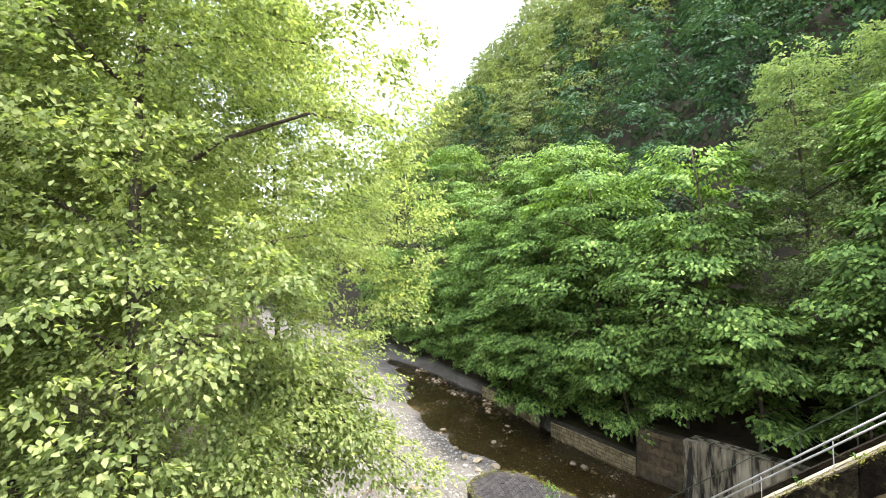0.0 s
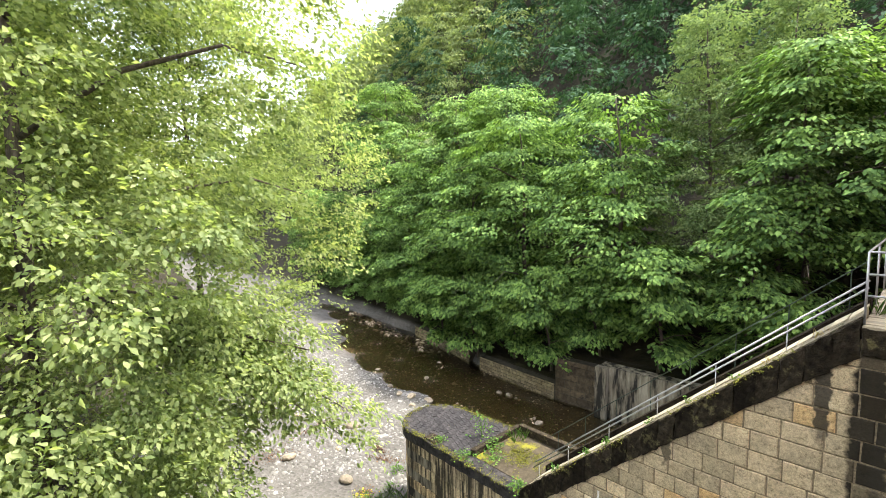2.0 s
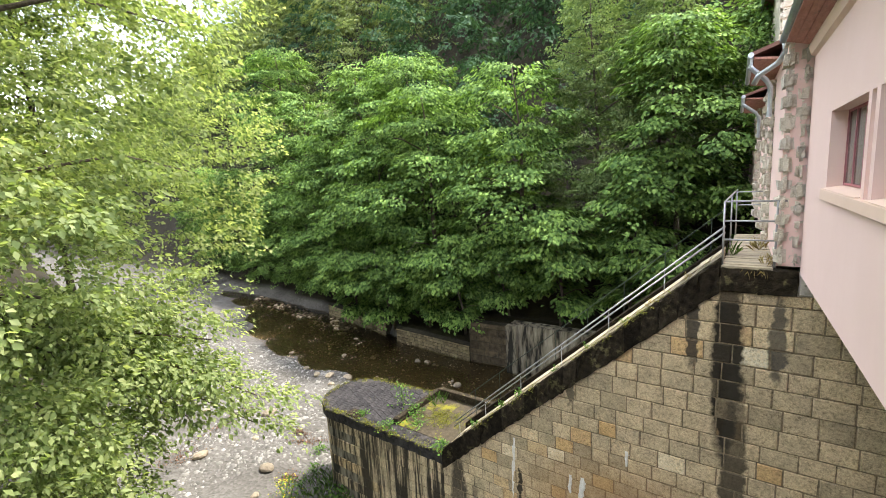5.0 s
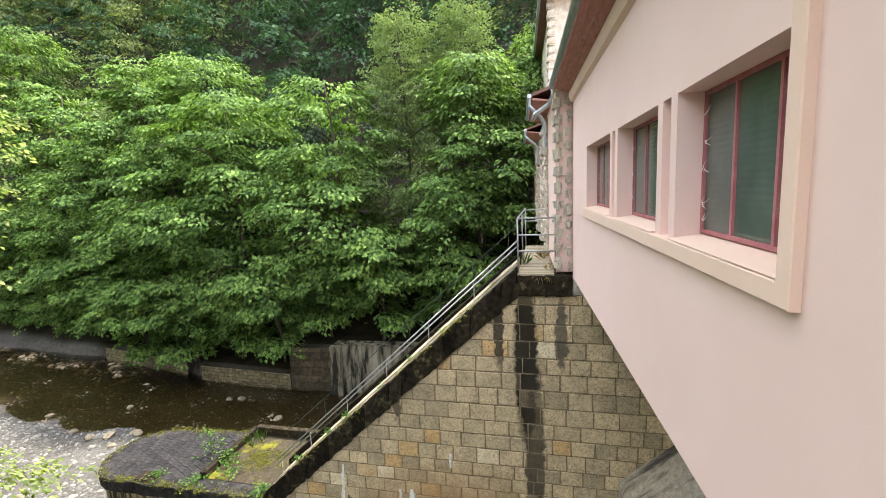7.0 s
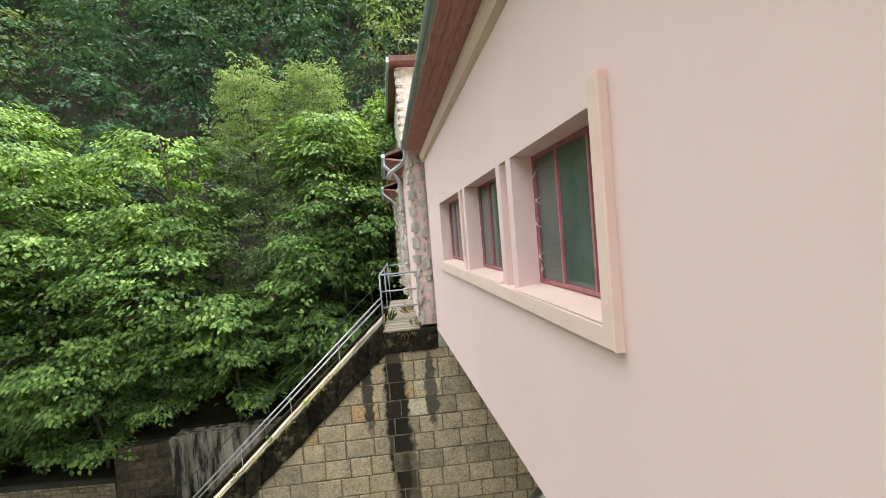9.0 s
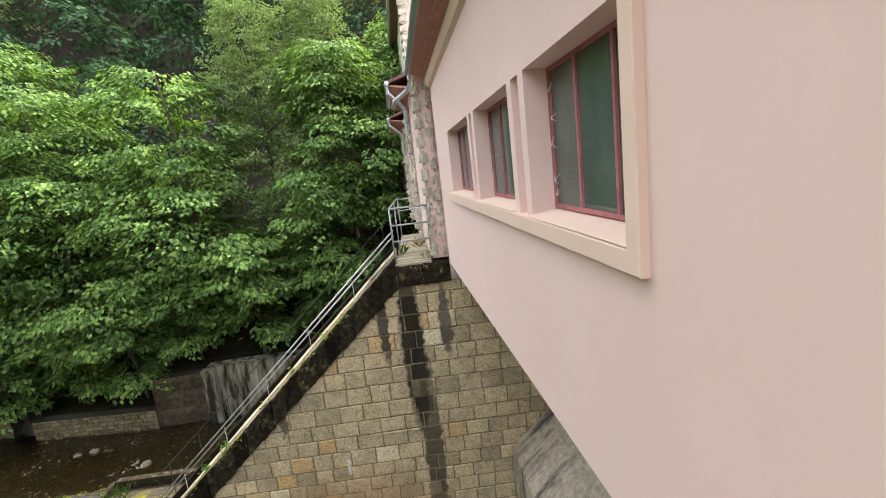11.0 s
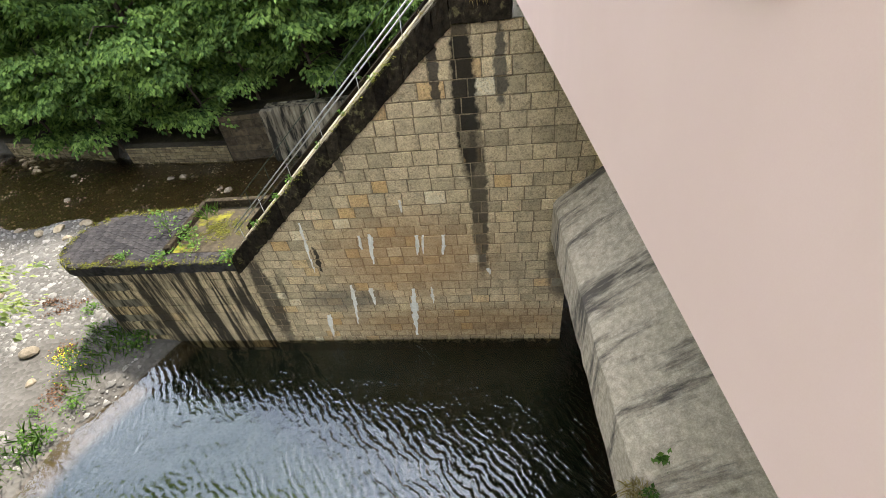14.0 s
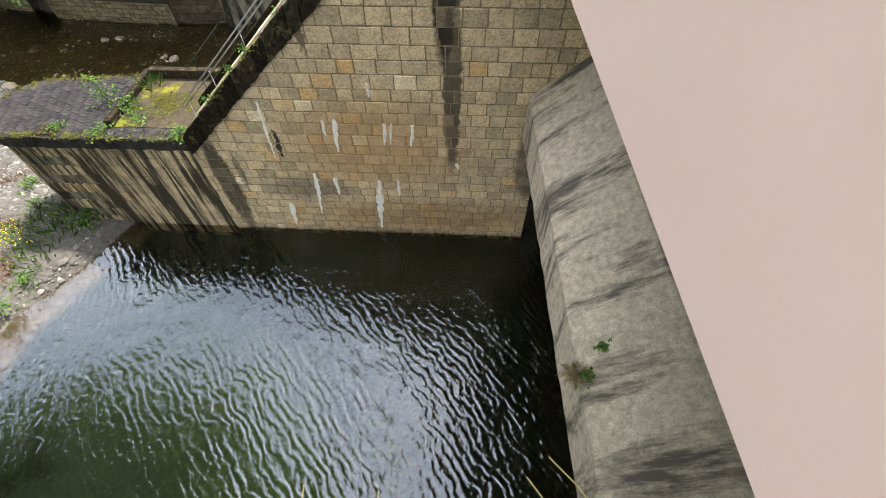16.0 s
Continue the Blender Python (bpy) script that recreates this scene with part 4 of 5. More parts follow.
for src, x, y, rz, s in ((young, -8.4, 23.6, 20, 1.0), (young, -20.4, 24.1, -25, 0.95), (young, -5.2, 24.0, 35, 0.9), (young, -24.6, 25.0, 15, 1.0), (young, -29.2, 27.0, -15, 1.0), (young, -11.6, 24.0, -30, 0.85), (young, -17.4, 24.2, 30, 0.9), (beech_b, -23.6, 26.6, 70, 1.02), (beech_a, -29.8, 28.4, 150, 1.0), (beech_b, -36.5, 31.5, 220, 1.15), (beech_a, -44.5, 36.0, 30, 1.15), (beech_b, -33.5, 28.0, 60, 0.62), (beech_c, -38.0, 28.6, 130, 0.7), (beech_b, -42.5, 29.6, 200, 0.75), (beech_a, -48.5, 31.0, 260, 0.8), (beech_c, -54.0, 31.5, 330, 0.9), (ash, -4.4, 27.4, 45, 0.97), (beech_c, 1.0, 27.5, 200, 1.0), (beech_a, -20.8, 29.5, 260, 1.05), (beech_c, -27.0, 31.0, 310, 1.1)):
    c = copy_thing(src, pose(x, y, place((x, y)), 0, 0, rz))
    c.matrix_basis = pose(x, y, place((x, y)) + (0.55 if s < 0.55 else 0), 0, 0, rz) @ Matrix.Scale(s, 4)

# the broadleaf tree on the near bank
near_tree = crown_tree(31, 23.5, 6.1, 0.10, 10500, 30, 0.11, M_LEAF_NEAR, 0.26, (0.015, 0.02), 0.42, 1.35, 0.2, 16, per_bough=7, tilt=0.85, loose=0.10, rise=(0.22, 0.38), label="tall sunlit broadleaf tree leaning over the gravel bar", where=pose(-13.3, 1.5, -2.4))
for x, y, s, rz in ((-20.5, -2.5, 1.0, 110), (-17.5, -4.0, 0.9, 20)):
    copy_thing(near_tree, pose(x, y, place((x, y)), 0, 0, rz)).matrix_basis = pose(x, y, place((x, y)), 0, 0, rz) @ Matrix.Scale(s, 4)


crown_tree(36, 21.0, 3.9, 0.42, 2600, 30, 0.13, M_LEAF_NEAR, 0.26, (0.0, 0.0), 0.5, 1.4, 0.15, 9, per_bough=7, tilt=0.85, loose=0.10, rise=(0.22, 0.38), label="slender sunlit broadleaf tree with a high crown on the river bank", where=pose(-19.0, 6.4, place((-19.0, 6.4))))


def low_boughs(tree, root, tips, seed, size):
    """Thin level boughs with airy sprays, that hang out from the tree over the gravel."""
    r = np.random.default_rng(seed)
    base = np.array(tree.matrix_basis.translation)
    for tip in tips:
        a, b = np.array(root) - base, np.array(tip) - base
        m = (a + b) / 2 + np.array([0, 0, 0.55])
        curve = lambda u: a * (1 - u) ** 2 + 2 * m * u * (1 - u) + b * u * u
        bough = part("low_bough", tubed([curve(u) for u in np.linspace(0, 1, 10)], [0.045 * (1 - 0.85 * u) + 0.004 for u in np.linspace(0, 1, 10)], 6), M_BARK, tree, smooth=True)
        n = 64
        u = r.uniform(0.28, 1.0, n)
        o = np.stack([curve(v) for v in u])
        d = unit((b - a)[None] * np.array([1, 1, 0.2]))
        an = r.choice([-1, 1], n) * r.uniform(0.2, 1.25, n) * (1.15 - 0.5 * u)
        way = unit(np.stack([d[0, 0] * np.cos(an) - d[0, 1] * np.sin(an), d[0, 0] * np.sin(an) + d[0, 1] * np.cos(an), r.normal(-0.02, 0.14, n)], 1))
        q = sprays(r, o, way, r.uniform(0.5, 1.35, n), 24, size, 0.22, 0.36, 0.6, 0.06)
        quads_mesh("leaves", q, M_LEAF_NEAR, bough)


low_boughs(near_tree, (-12.9, 2.2, 6.4), ((-8.55, 6.3, 3.75), (-9.1, 5.7, 4.3), (-9.9, 4.7, 4.8), (-9.6, 3.8, 3.7), (-9.8, 5.9, 5.3), (-9.4, 5.2, 3.7), (-8.9, 6.2, 3.2)), 57, 0.115)


def forest(name, seed, spots, n_spray, per, mat, label, conifer=False):
    """Woods on the hill: crowns of drooping leaf sprays, joined."""
    r = np.random.default_rng(seed)
    qs = []
    for (x, y, h, rad, leaf) in spots:
        f = r.beta(1.15, 1.3, n_spray)
        az = np.arange(n_spray) * 2.39996 + r.uniform(-0.6, 0.6, n_spray)
        if conifer:
            env = rad * (1 - f) ** 0.8 + 0.2
        else:
            env = rad * np.sqrt(np.clip(1 - (2 * f - 0.9) ** 2 / 1.25, 0.02, 1)) * (1 + 0.25 * np.sin(az * 3 + f * 8 + x))
        L = 2.4 * r.uniform(0.7, 1.3, n_spray) * (0.8 if conifer else 1)
        out = np.stack([np.cos(az), np.sin(az), 0.1 + 0 * az], 1)
        o = out * np.maximum(env - 0.7 * L, 0)[:, None] + np.array([x, y, place((x, y))]) + np.stack([0 * f, 0 * f, h * (0.1 + 0.9 * f)], 1)
        qs.append(sprays(r, o, unit(out), L, per, leaf, 0.5 if conifer else 0.35, 0.5, 0.4))
    ob = quads_mesh(name, np.concatenate(qs), mat)
    return tagged(ob, label, "woods", kind="stuff")


fr_ = np.random.default_rng(5)
spots_a, spots_f = [], []
for y in np.arange(30, 92, 4.6):
    for x in np.arange(-135, 40, 5.4):
        xx, yy = x + fr_.uniform(-2, 2), y + fr_.uniform(-2, 2)
        if yy < wall_line(xx) + 7:
            continue
        if abs(math.atan2(xx + 0.8, yy - 1.5) + 0.5) > 0.86:
            continue
        near = yy < 48
        fir = xx > -34 and fr_.random() < 0.8 or fr_.random() < 0.12
        (spots_f if fir else spots_a).append((xx, yy, fr_.uniform(10, 15) * (1.15 if fir else 1), fr_.uniform(2.4, 3.9) * (0.8 if fir else 1), 0.36 if near else 0.5))
forest("hill_woods", 41, spots_a, 52, 26, M_LEAF_HILL, "steep hillside covered in green broadleaf woods")
forest("hill_firs", 42, spots_f, 56, 26, M_LEAF_FIR, "dark firs on the steep hillside", True)
spots_l = [(x + fr_.uniform(-2, 2), y + fr_.uniform(-2, 2), fr_.uniform(9, 14), fr_.uniform(2.5, 3.6), 0.4) for x in np.arange(-70, -27, 5) for y in np.arange(-24, 12, 5) if y < 2 - (x + 27) * 0.2]
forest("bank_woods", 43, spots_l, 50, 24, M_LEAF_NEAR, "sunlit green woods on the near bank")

# ---------------------------------------------------------------- stones, weeds and small things


def rock(name, bm_seed, size, flat=0.55):
    r = random.Random(bm_seed)
    bm = bmesh.new()
    bmesh.ops.create_icosphere(bm, subdivisions=2, radius=1)
    k = [Vector((r.gauss(0, 1), r.gauss(0, 1), r.gauss(0, 1))).normalized() for _ in range(7)]
    d = [r.uniform(0.6, 0.95) for _ in k]
    for v in bm.verts:
        for n_, dd in zip(k, d):
            over = v.co.dot(n_) - dd
            if over > 0:
                v.co -= n_ * over * 0.85
        v.co = Vector((v.co.x * size, v.co.y * size * 0.78, v.co.z * size * flat))
    return bm


def add_rock(seed, x, y, size, z=None, flat=0.55):
    e = thing("rock", pose(x, y, (place((x, y)) if z is None else z) + size * flat * 0.25, 0, 0, seed * 47), "pale rounded river rock lying in the shallow water" if y > 16 else "pale rock lying on the gravel bar", "rock", "river rocks")
    part("stone", rock("stone", seed, size, flat), M_ROCK, e, smooth=False)


for k, (x, y, s) in enumerate(((-15.6, 21.25, 0.42), (-16.25, 21.1, 0.36), (-15.05, 21.15, 0.2), (-12.5, 19.5, 0.34), (-12.95, 19.75, 0.2), (-19.25, 20.9, 0.28), (-19.15, 20.4, 0.28), (-18.95, 16.8, 0.40), (-19.8, 16.6, 0.36), (-18.25, 17.4, 0.42), (-18.2, 16.2, 0.3), (-20.95, 19.75, 0.26), (-21.4, 17.2, 0.34), (-15.0, 10.05, 0.34), (-18.66, 12.78, 0.42), (-18.1, 9.26, 0.36), (-17.4, 11.2, 0.22), (-21.6, 11.4, 0.28), (-14.2, 9.0, 0.2), (-13.9, 13.6, 0.36), (-14.6, 14.3, 0.26), (-16.3, 14.8, 0.3), (-24.5, 18.6, 0.3), (-17.0, 18.4, 0.18), (-14.4, 17.6, 0.2), (-22.4, 22.3, 0.26))):
    add_rock(60 + k, x, y, s * (0.72 if y > 16 else 0.9))


def pebbles(name, seed, n, x0, x1, y0, y1, lo, hi, mat, label, keep):
    """Loose stones spread on the ground, joined."""
    r = np.random.default_rng(seed)
    x, y = r.uniform(x0, x1, n), r.uniform(y0, y1, n)
    ok = keep(x, y)
    x, y = x[ok], y[ok]
    n = len(x)
    s = lo + (hi - lo) * r.beta(1.0, 3.5, n)
    base = np.array([(1, 0, 0), (0.25, 0.8, 0.05), (-0.85, 0.45, 0), (-0.8, -0.5, 0.1), (0.3, -0.8, 0), (0.45, 0.2, 0.55), (-0.4, 0.1, 0.6), (0.0, -0.35, 0.5)])
    tri = np.array([(0, 1, 5), (1, 6, 5), (1, 2, 6), (2, 3, 6), (3, 7, 6), (3, 4, 7), (4, 0, 7), (0, 5, 7), (5, 6, 7)])
    a = r.uniform(0, 6.28, n)
    c, sn = np.cos(a)[:, None], np.sin(a)[:, None]
    st = r.uniform(0.6, 1.0, n)[:, None]
    bx, by, bz = base[None, :, 0], base[None, :, 1] * st, base[None, :, 2]
    P = np.stack([bx * c - by * sn, bx * sn + by * c, bz + 0 * c], -1) * (s[:, None, None] * r.uniform(0.85, 1.15, (n, 8, 1)))
    P += np.stack([x, y, ground_height(x, y) - 0.1 * s], -1)[:, None]
    me = bpy.data.meshes.new(name)
    me.vertices.add(n * 8)
    me.vertices.foreach_set("co", P.astype(np.float32).ravel())
    me.loops.add(n * 27)
    me.loops.foreach_set("vertex_index", (np.arange(n)[:, None] * 8 + tri.ravel()).ravel().astype(np.int32))
    me.polygons.add(n * 9)
    me.polygons.foreach_set("loop_start", np.arange(0, n * 27, 3, dtype=np.int32))
    me.update(calc_edges=True)
    me.materials.append(mat)
    return tagged(new(name, me), label, "stones", kind="stuff")


def island_stone(name, a, b, c):
    m, n, l, bs = material(name, 0.85, 0, 0.3)
    geo = n.new("ShaderNodeNewGeometry")
    col = ramp(n, l, geo.outputs["Random Per Island"], [(0, a), (0.55, b), (1, c)])
    col = mix(n, l, 0.4, col, ramp(n, l, noise_of(n, l, 40, 4), [(0.3, (0.3, 0.3, 0.3)), (0.7, (0.7, 0.7, 0.7))]), "OVERLAY")
    l.new(col, bs.inputs["Base Color"])
    return m


M_PEB_GREY = island_stone("gravel stones", (0.075, 0.07, 0.062), (0.13, 0.122, 0.11), (0.25, 0.238, 0.215))
M_PEB_BROWN = island_stone("wet brown stones", (0.07, 0.048, 0.026), (0.16, 0.115, 0.065), (0.40, 0.32, 0.21))


def dry(x, y):
    z = ground_height(x, y)
    return (z > WATER + 0.02) & (z < WATER + 0.9)


def wet(x, y):
    z = ground_height(x, y)
    return (z < WATER + 0.02) & (z > WATER - 0.5)


pebbles("gravel_stones", 71, 16000, -34, -11, 5, 18, 0.035, 0.20, M_PEB_GREY, "loose grey and white river pebbles on the gravel bar", lambda x, y: dry(x, y) & ((np.sin(x * 0.9 + y * 0.5) + np.sin(y * 1.3 - x * 0.4) > -0.2) | (y > 11.5)))
pebbles("bed_stones", 72, 15000, -42, -7.5, 12.5, 26, 0.025, 0.14, M_PEB_BROWN, "brown stones in the shallow river bed", wet)
pebbles("bank_stones", 73, 1800, -40, -20, 20, 27, 0.12, 0.42, M_PEB_BROWN, "heap of brown stones at the foot of the far bank", lambda x, y: (np.abs(y - wall_line(x) + 0.9) < 0.9) & (x < -24))


def weed(name, x, y, z, n, spread, tall, leaf, mat, label, seed, parent=None, blades=False, cat="weed"):
    """A small plant: stems and many leaves, or a tuft of blades."""
    r = np.random.default_rng(seed)
    t = thing(name, pose(x, y, z), label, cat, "bank weeds")
    if blades:
        n = n // 2 if spread > 0.4 else n // 3
        a = r.uniform(0, 6.28, n)
        o = np.stack([np.cos(a), np.sin(a), 0 * a], 1) * (np.sqrt(r.uniform(0, 1, n)) * spread)[:, None]
        b_ = r.uniform(0, 6.28, n)
        tipv = o + np.stack([np.cos(b_) * abs(tall) * r.uniform(0.1, 0.7, n), np.sin(b_) * abs(tall) * r.uniform(0.1, 0.7, n), tall * r.uniform(0.4, 1.1, n)], 1)
        side = np.stack([-np.sin(b_), np.cos(b_), 0 * a], 1) * leaf * 0.45
        mid = (o + tipv) / 2 + np.array([0, 0, 0.15 * abs(tall)])
        q = np.stack([o, mid + side, tipv, mid - side], 1)
        quads_mesh("tuft", q, mat, t)
        return t
    pos = r.normal(0, 0.45, (n, 3)) * np.array([spread, spread, 0]) + np.stack([0 * np.arange(n), 0 * np.arange(n), r.uniform(0.1, 1.0, n) * tall], 1)
    pos[:, :2] *= (1.15 - pos[:, 2:] / tall * 0.6)
    quads_mesh("foliage", leaves_at(r, pos, pos * np.array([1, 1, 0]) + r.normal(0, 0.3, (n, 3)), leaf, 0.5), mat, t)
    for k in range(5):
        a = k * 1.26
        part("stem", tubed([(0, 0, -0.02), (math.cos(a) * spread * 0.2, math.sin(a) * spread * 0.2, tall * 0.5), (math.cos(a) * spread * 0.4, math.sin(a) * spread * 0.4, tall * 0.85)], 0.006, 4), M_LEAF_WEED, t)
    return t


for k, (x, y, n, sp, tall, leaf, mat, blades) in enumerate(((-13.1, 9.6, 260, 0.7, 0.7, 0.08, M_LEAF_WEED, False), (-13.25, 9.5, 130, 0.65, 0.85, 0.06, M_FLOWER, False), (-11.9, 10.25, 240, 0.8, 0.5, 0.010, M_LEAF_WEED, True), (-12.6, 10.4, 260, 0.7, 0.45, 0.010, M_LEAF_WEED, True), (-11.5, 10.3, 160, 0.6, 0.4, 0.10, M_LEAF_WEED, False), (-12.4, 9.0, 200, 0.6, 0.4, 0.010, M_LEAF_WEED, True), (-12.6, 7.2, 220, 0.7, 0.4, 0.10, M_LEAF_WEED, False), (-12.9, 6.8, 260, 0.8, 0.55, 0.010, M_LEAF_WEED, True), (-13.6, 6.5, 200, 0.7, 0.5, 0.09, M_LEAF_WEED, False), (-12.2, 8.2, 120, 0.5, 0.25, 0.08, M_LEAF_WEED, False), (-13.4, 10.9, 90, 0.4, 0.25, 0.08, M_LEAF_WEED, False), (-14.2, 11.9, 110, 0.45, 0.3, 0.09, M_LEAF_WEED, False), (-13.2, 8.0, 60, 0.4, 0.2, 0.07, M_LEAF_WEED, False))):
    weed("weed", x, y, place((x, y)), n, sp, tall, leaf, mat, "yellow flowering weed on the gravel edge" if mat is M_FLOWER else ("green grass tuft by the pool edge" if blades else "leafy green weed by the pool edge"), 80 + k, blades=blades)


def pier_point(x, y, z):
    return PIER @ Vector((x, y, z))


for k, (x, y, z, n, sp, tall, leaf, blades, mat) in enumerate(((-9.75, 1.35, 0.67, 90, 0.42, 0.75, 0.10, False, M_LEAF_WEED), (-9.0, 1.0, 0.68, 120, 0.40, 0.35, 0.09, False, M_LEAF_WEED), (-8.85, 2.0, 0.68, 130, 0.3, 0.42, 0.008, True, M_LEAF_WEED), (-7.25, 0.02, 0.68, 110, 0.30, 0.25, 0.09, False, M_LEAF_WEED), (-9.3, 0.15, 0.67, 120, 0.45, 0.16, 0.07, False, M_LEAF_WEED), (-10.5, 0.2, 0.67, 90, 0.3, 0.12, 0.07, False, M_LEAF_WEED), (-8.6, 0.6, 0.68, 90, 0.5, 0.2, 0.08, False, M_LEAF_WEED), (-3.4, 0.3, 4.05, 22, 0.14, 0.25, 0.07, False, M_LEAF_WEED), (-2.65, 0.3, 4.72, 22, 0.14, 0.22, 0.07, False, M_LEAF_WEED), (-4.1, 0.3, 3.4, 22, 0.14, 0.22, 0.07, False, M_LEAF_WEED), (-5.5, 0.3, 2.15, 35, 0.18, 0.3, 0.08, False, M_LEAF_WEED), (-5.0, 0.3, 2.6, 28, 0.16, 0.28, 0.08, False, M_LEAF_WEED), (-6.3, 0.28, 1.42, 30, 0.18, 0.28, 0.08, False, M_LEAF_WEED), (-0.55, 1.6, 6.2, 90, 0.14, 0.28, 0.006, True, M_GRASS_DRY), (-0.40, 0.15, 6.2, 90, 0.14, 0.22, 0.006, True, M_GRASS_DRY), (-0.95, 0.9, 6.2, 70, 0.10, 0.3, 0.006, True, M_LEAF_WEED), (-0.62, -0.08, 6.16, 110, 0.24, -0.14, 0.006, True, M_GRASS_DRY), (-1.5, 0.3, 5.75, 70, 0.14, 0.25, 0.006, True, M_GRASS_DRY), (-2.1, 0.3, 5.2, 70, 0.14, 0.22, 0.006, True, M_GRASS_DRY))):
    p = pier_point(x, y, z)
    weed("weed", p.x, p.y, p.z, n, sp, tall, leaf, mat, "dry grass tuft on the stair platform" if mat is M_GRASS_DRY else "green weed rooted in the joints of the pier", 110 + k, blades=blades)
weed("weed", 1.15, 4.25, 2.30, 22, 0.10, 0.10, 0.08, M_LEAF_WEED, "small green weed in a crack of the concrete crest", 140)
weed("weed", 0.86, 3.98, 2.06, 200, 0.12, 0.22, 0.008, M_GRASS_DRY, "dry grass tuft on the edge of the concrete crest", 141, blades=True)
weed("weed", 0.82, 4.05, 2.04, 260, 0.12, -0.26, 0.008, M_GRASS_DRY, "dry grass hanging from the concrete crest", 143, blades=True)
weed("weed", 0.93, 3.95, 2.12, 40, 0.12, 0.14, 0.06, M_LEAF_WEED, "small green weed in a crack of the concrete crest", 142)

# dry stalks that grow from the edge of the bridge deck
for k, (a, b, c) in enumerate((((-0.2, 1.29, 6.13), (-0.24, 1.95, 6.27), (-0.5, 2.23, 6.15)), ((-0.3, 1.29, 6.13), (-0.4, 1.95, 6.22), (-0.57, 2.18, 6.13)), ((-1.1, 1.29, 6.13), (-1.18, 1.9, 6.26), (-1.22, 2.15, 6.17)), ((-0.95, 1.29, 6.13), (-1.0, 1.9, 6.22), (-1.01, 2.14, 6.12)))):
    e = thing("grass_stalk", Matrix.Translation(a), "dry pale grass stalk growing from the bridge edge", "grass", "dry stalks")
    A_, B_, C_ = Vector(a), Vector(b), Vector(c)
    pts = [A_ * (1 - f) ** 2 + B_ * 2 * f * (1 - f) + C_ * f * f - A_ for f in np.linspace(0, 1, 9)]
    part("stem", tubed(pts, [0.005 * (1 - 0.6 * f) for f in np.linspace(0, 1, 9)], 5), M_GRASS_DRY, e)

# moss cushions along the slab's rim
moss = np.random.default_rng(9)
rim = nose_outline(-0.06)
pts = []
for (xa, ya), (xb, yb) in zip(rim, rim[1:]):
    k = int(max(2, math.hypot(xb - xa, yb - ya) * 16))
    f = moss.uniform(0, 1, k)
    pts += [(xa + (xb - xa) * v, ya + (yb - ya) * v) for v in f]
pts = np.array(pts) + moss.normal(0, 0.05, (len(pts), 2))
pts = np.concatenate([pts, np.stack([moss.normal(-8.1, 0.42, 160), moss.normal(1.35, 0.28, 160)], 1)])
big = np.repeat(np.column_stack([pts, np.full(len(pts), 0.675)]), 14, 0) + moss.normal(0, 0.05, (len(pts) * 14, 3)) * np.array([1, 1, 0.25])
q = leaves_at(moss, big, moss.normal(0, 1, (len(big), 3)), 0.045, 0.5)
ob = quads_mesh("moss", q, M_MOSS, pier)
tagged(ob, "yellow-green moss along the slab rim", kind="stuff")

# moss and dry crumbs along the coping's edge
k = 420
ex = moss.uniform(X_FOOT, X_BEND, k)
ex = ex[np.sin(ex * 5.1) + np.sin(ex * 2.3 + 1) + moss.normal(0, 0.5, k) > 0.1]
edge = np.column_stack([ex, moss.normal(-0.0, 0.05, len(ex)), 6.31 + 0.912 * (ex - X_BEND)])
edge = np.repeat(edge, 10, 0) + moss.normal(0, 0.035, (len(ex) * 10, 3)) * np.array([1, 0.8, 0.4])
ob = quads_mesh("moss", leaves_at(moss, edge, moss.normal(0, 1, (len(edge), 3)), 0.04, 0.5), M_MOSS, pier)
tagged(ob, "yellow-green moss along the sloping coping", kind="stuff")

# white lime runs on the granite
for k, (xa, za, xb, zb, w) in enumerate(((-2.61, -0.51, -2.78, -2.44, 0.10), (-4.25, -0.32, -4.41, -1.9, 0.07), (-5.21, -1.49, -5.3, -2.45, 0.08), (-2.26, 1.28, -2.33, 0.65, 0.055), (-2.11, 1.28, -2.19, 0.69, 0.05), (-1.63, 1.26, -1.69, 0.64, 0.06), (-3.4, 1.36, -3.48, 0.4, 0.06), (-5.02, 1.78, -5.11, 0.15, 0.05), (-3.75, -0.46, -3.76, -1.1, 0.075), (-2.13, -0.46, -2.13, -1.1, 0.05), (-2.51, 2.29, -2.5, 1.95, 0.05), (-0.62, 0.15, -0.59, -0.07, 0.05), (-3.67, 1.33, -3.69, 0.88, 0.05))):
    r = random.Random(200 + k)
    bm = bmesh.new()
    n_seg = max(4, int((za - zb) / 0.12))
    rows_ = []
    for i in range(n_seg + 1):
        f = i / n_seg
        cx = xa + (xb - xa) * f + r.uniform(-0.015, 0.015)
        hw = 1.5 * w * (0.35 + 0.65 * math.sin(math.pi * min(1, 0.15 + f * 0.9))) * r.uniform(0.5, 1.1)
        rows_.append([bm.verts.new((cx + dx, y, za + (zb - za) * f)) for dx, y in ((-hw, 0.0), (-hw * 0.5, -0.036), (hw * 0.5, -0.036), (hw, 0.0))])
    for a, b in zip(rows_, rows_[1:]):
        for i in range(3):
            bm.faces.new((a[i], a[i + 1], b[i + 1], b[i]))
    part("lime_run", bm, M_LIME, pier, "white lime run")

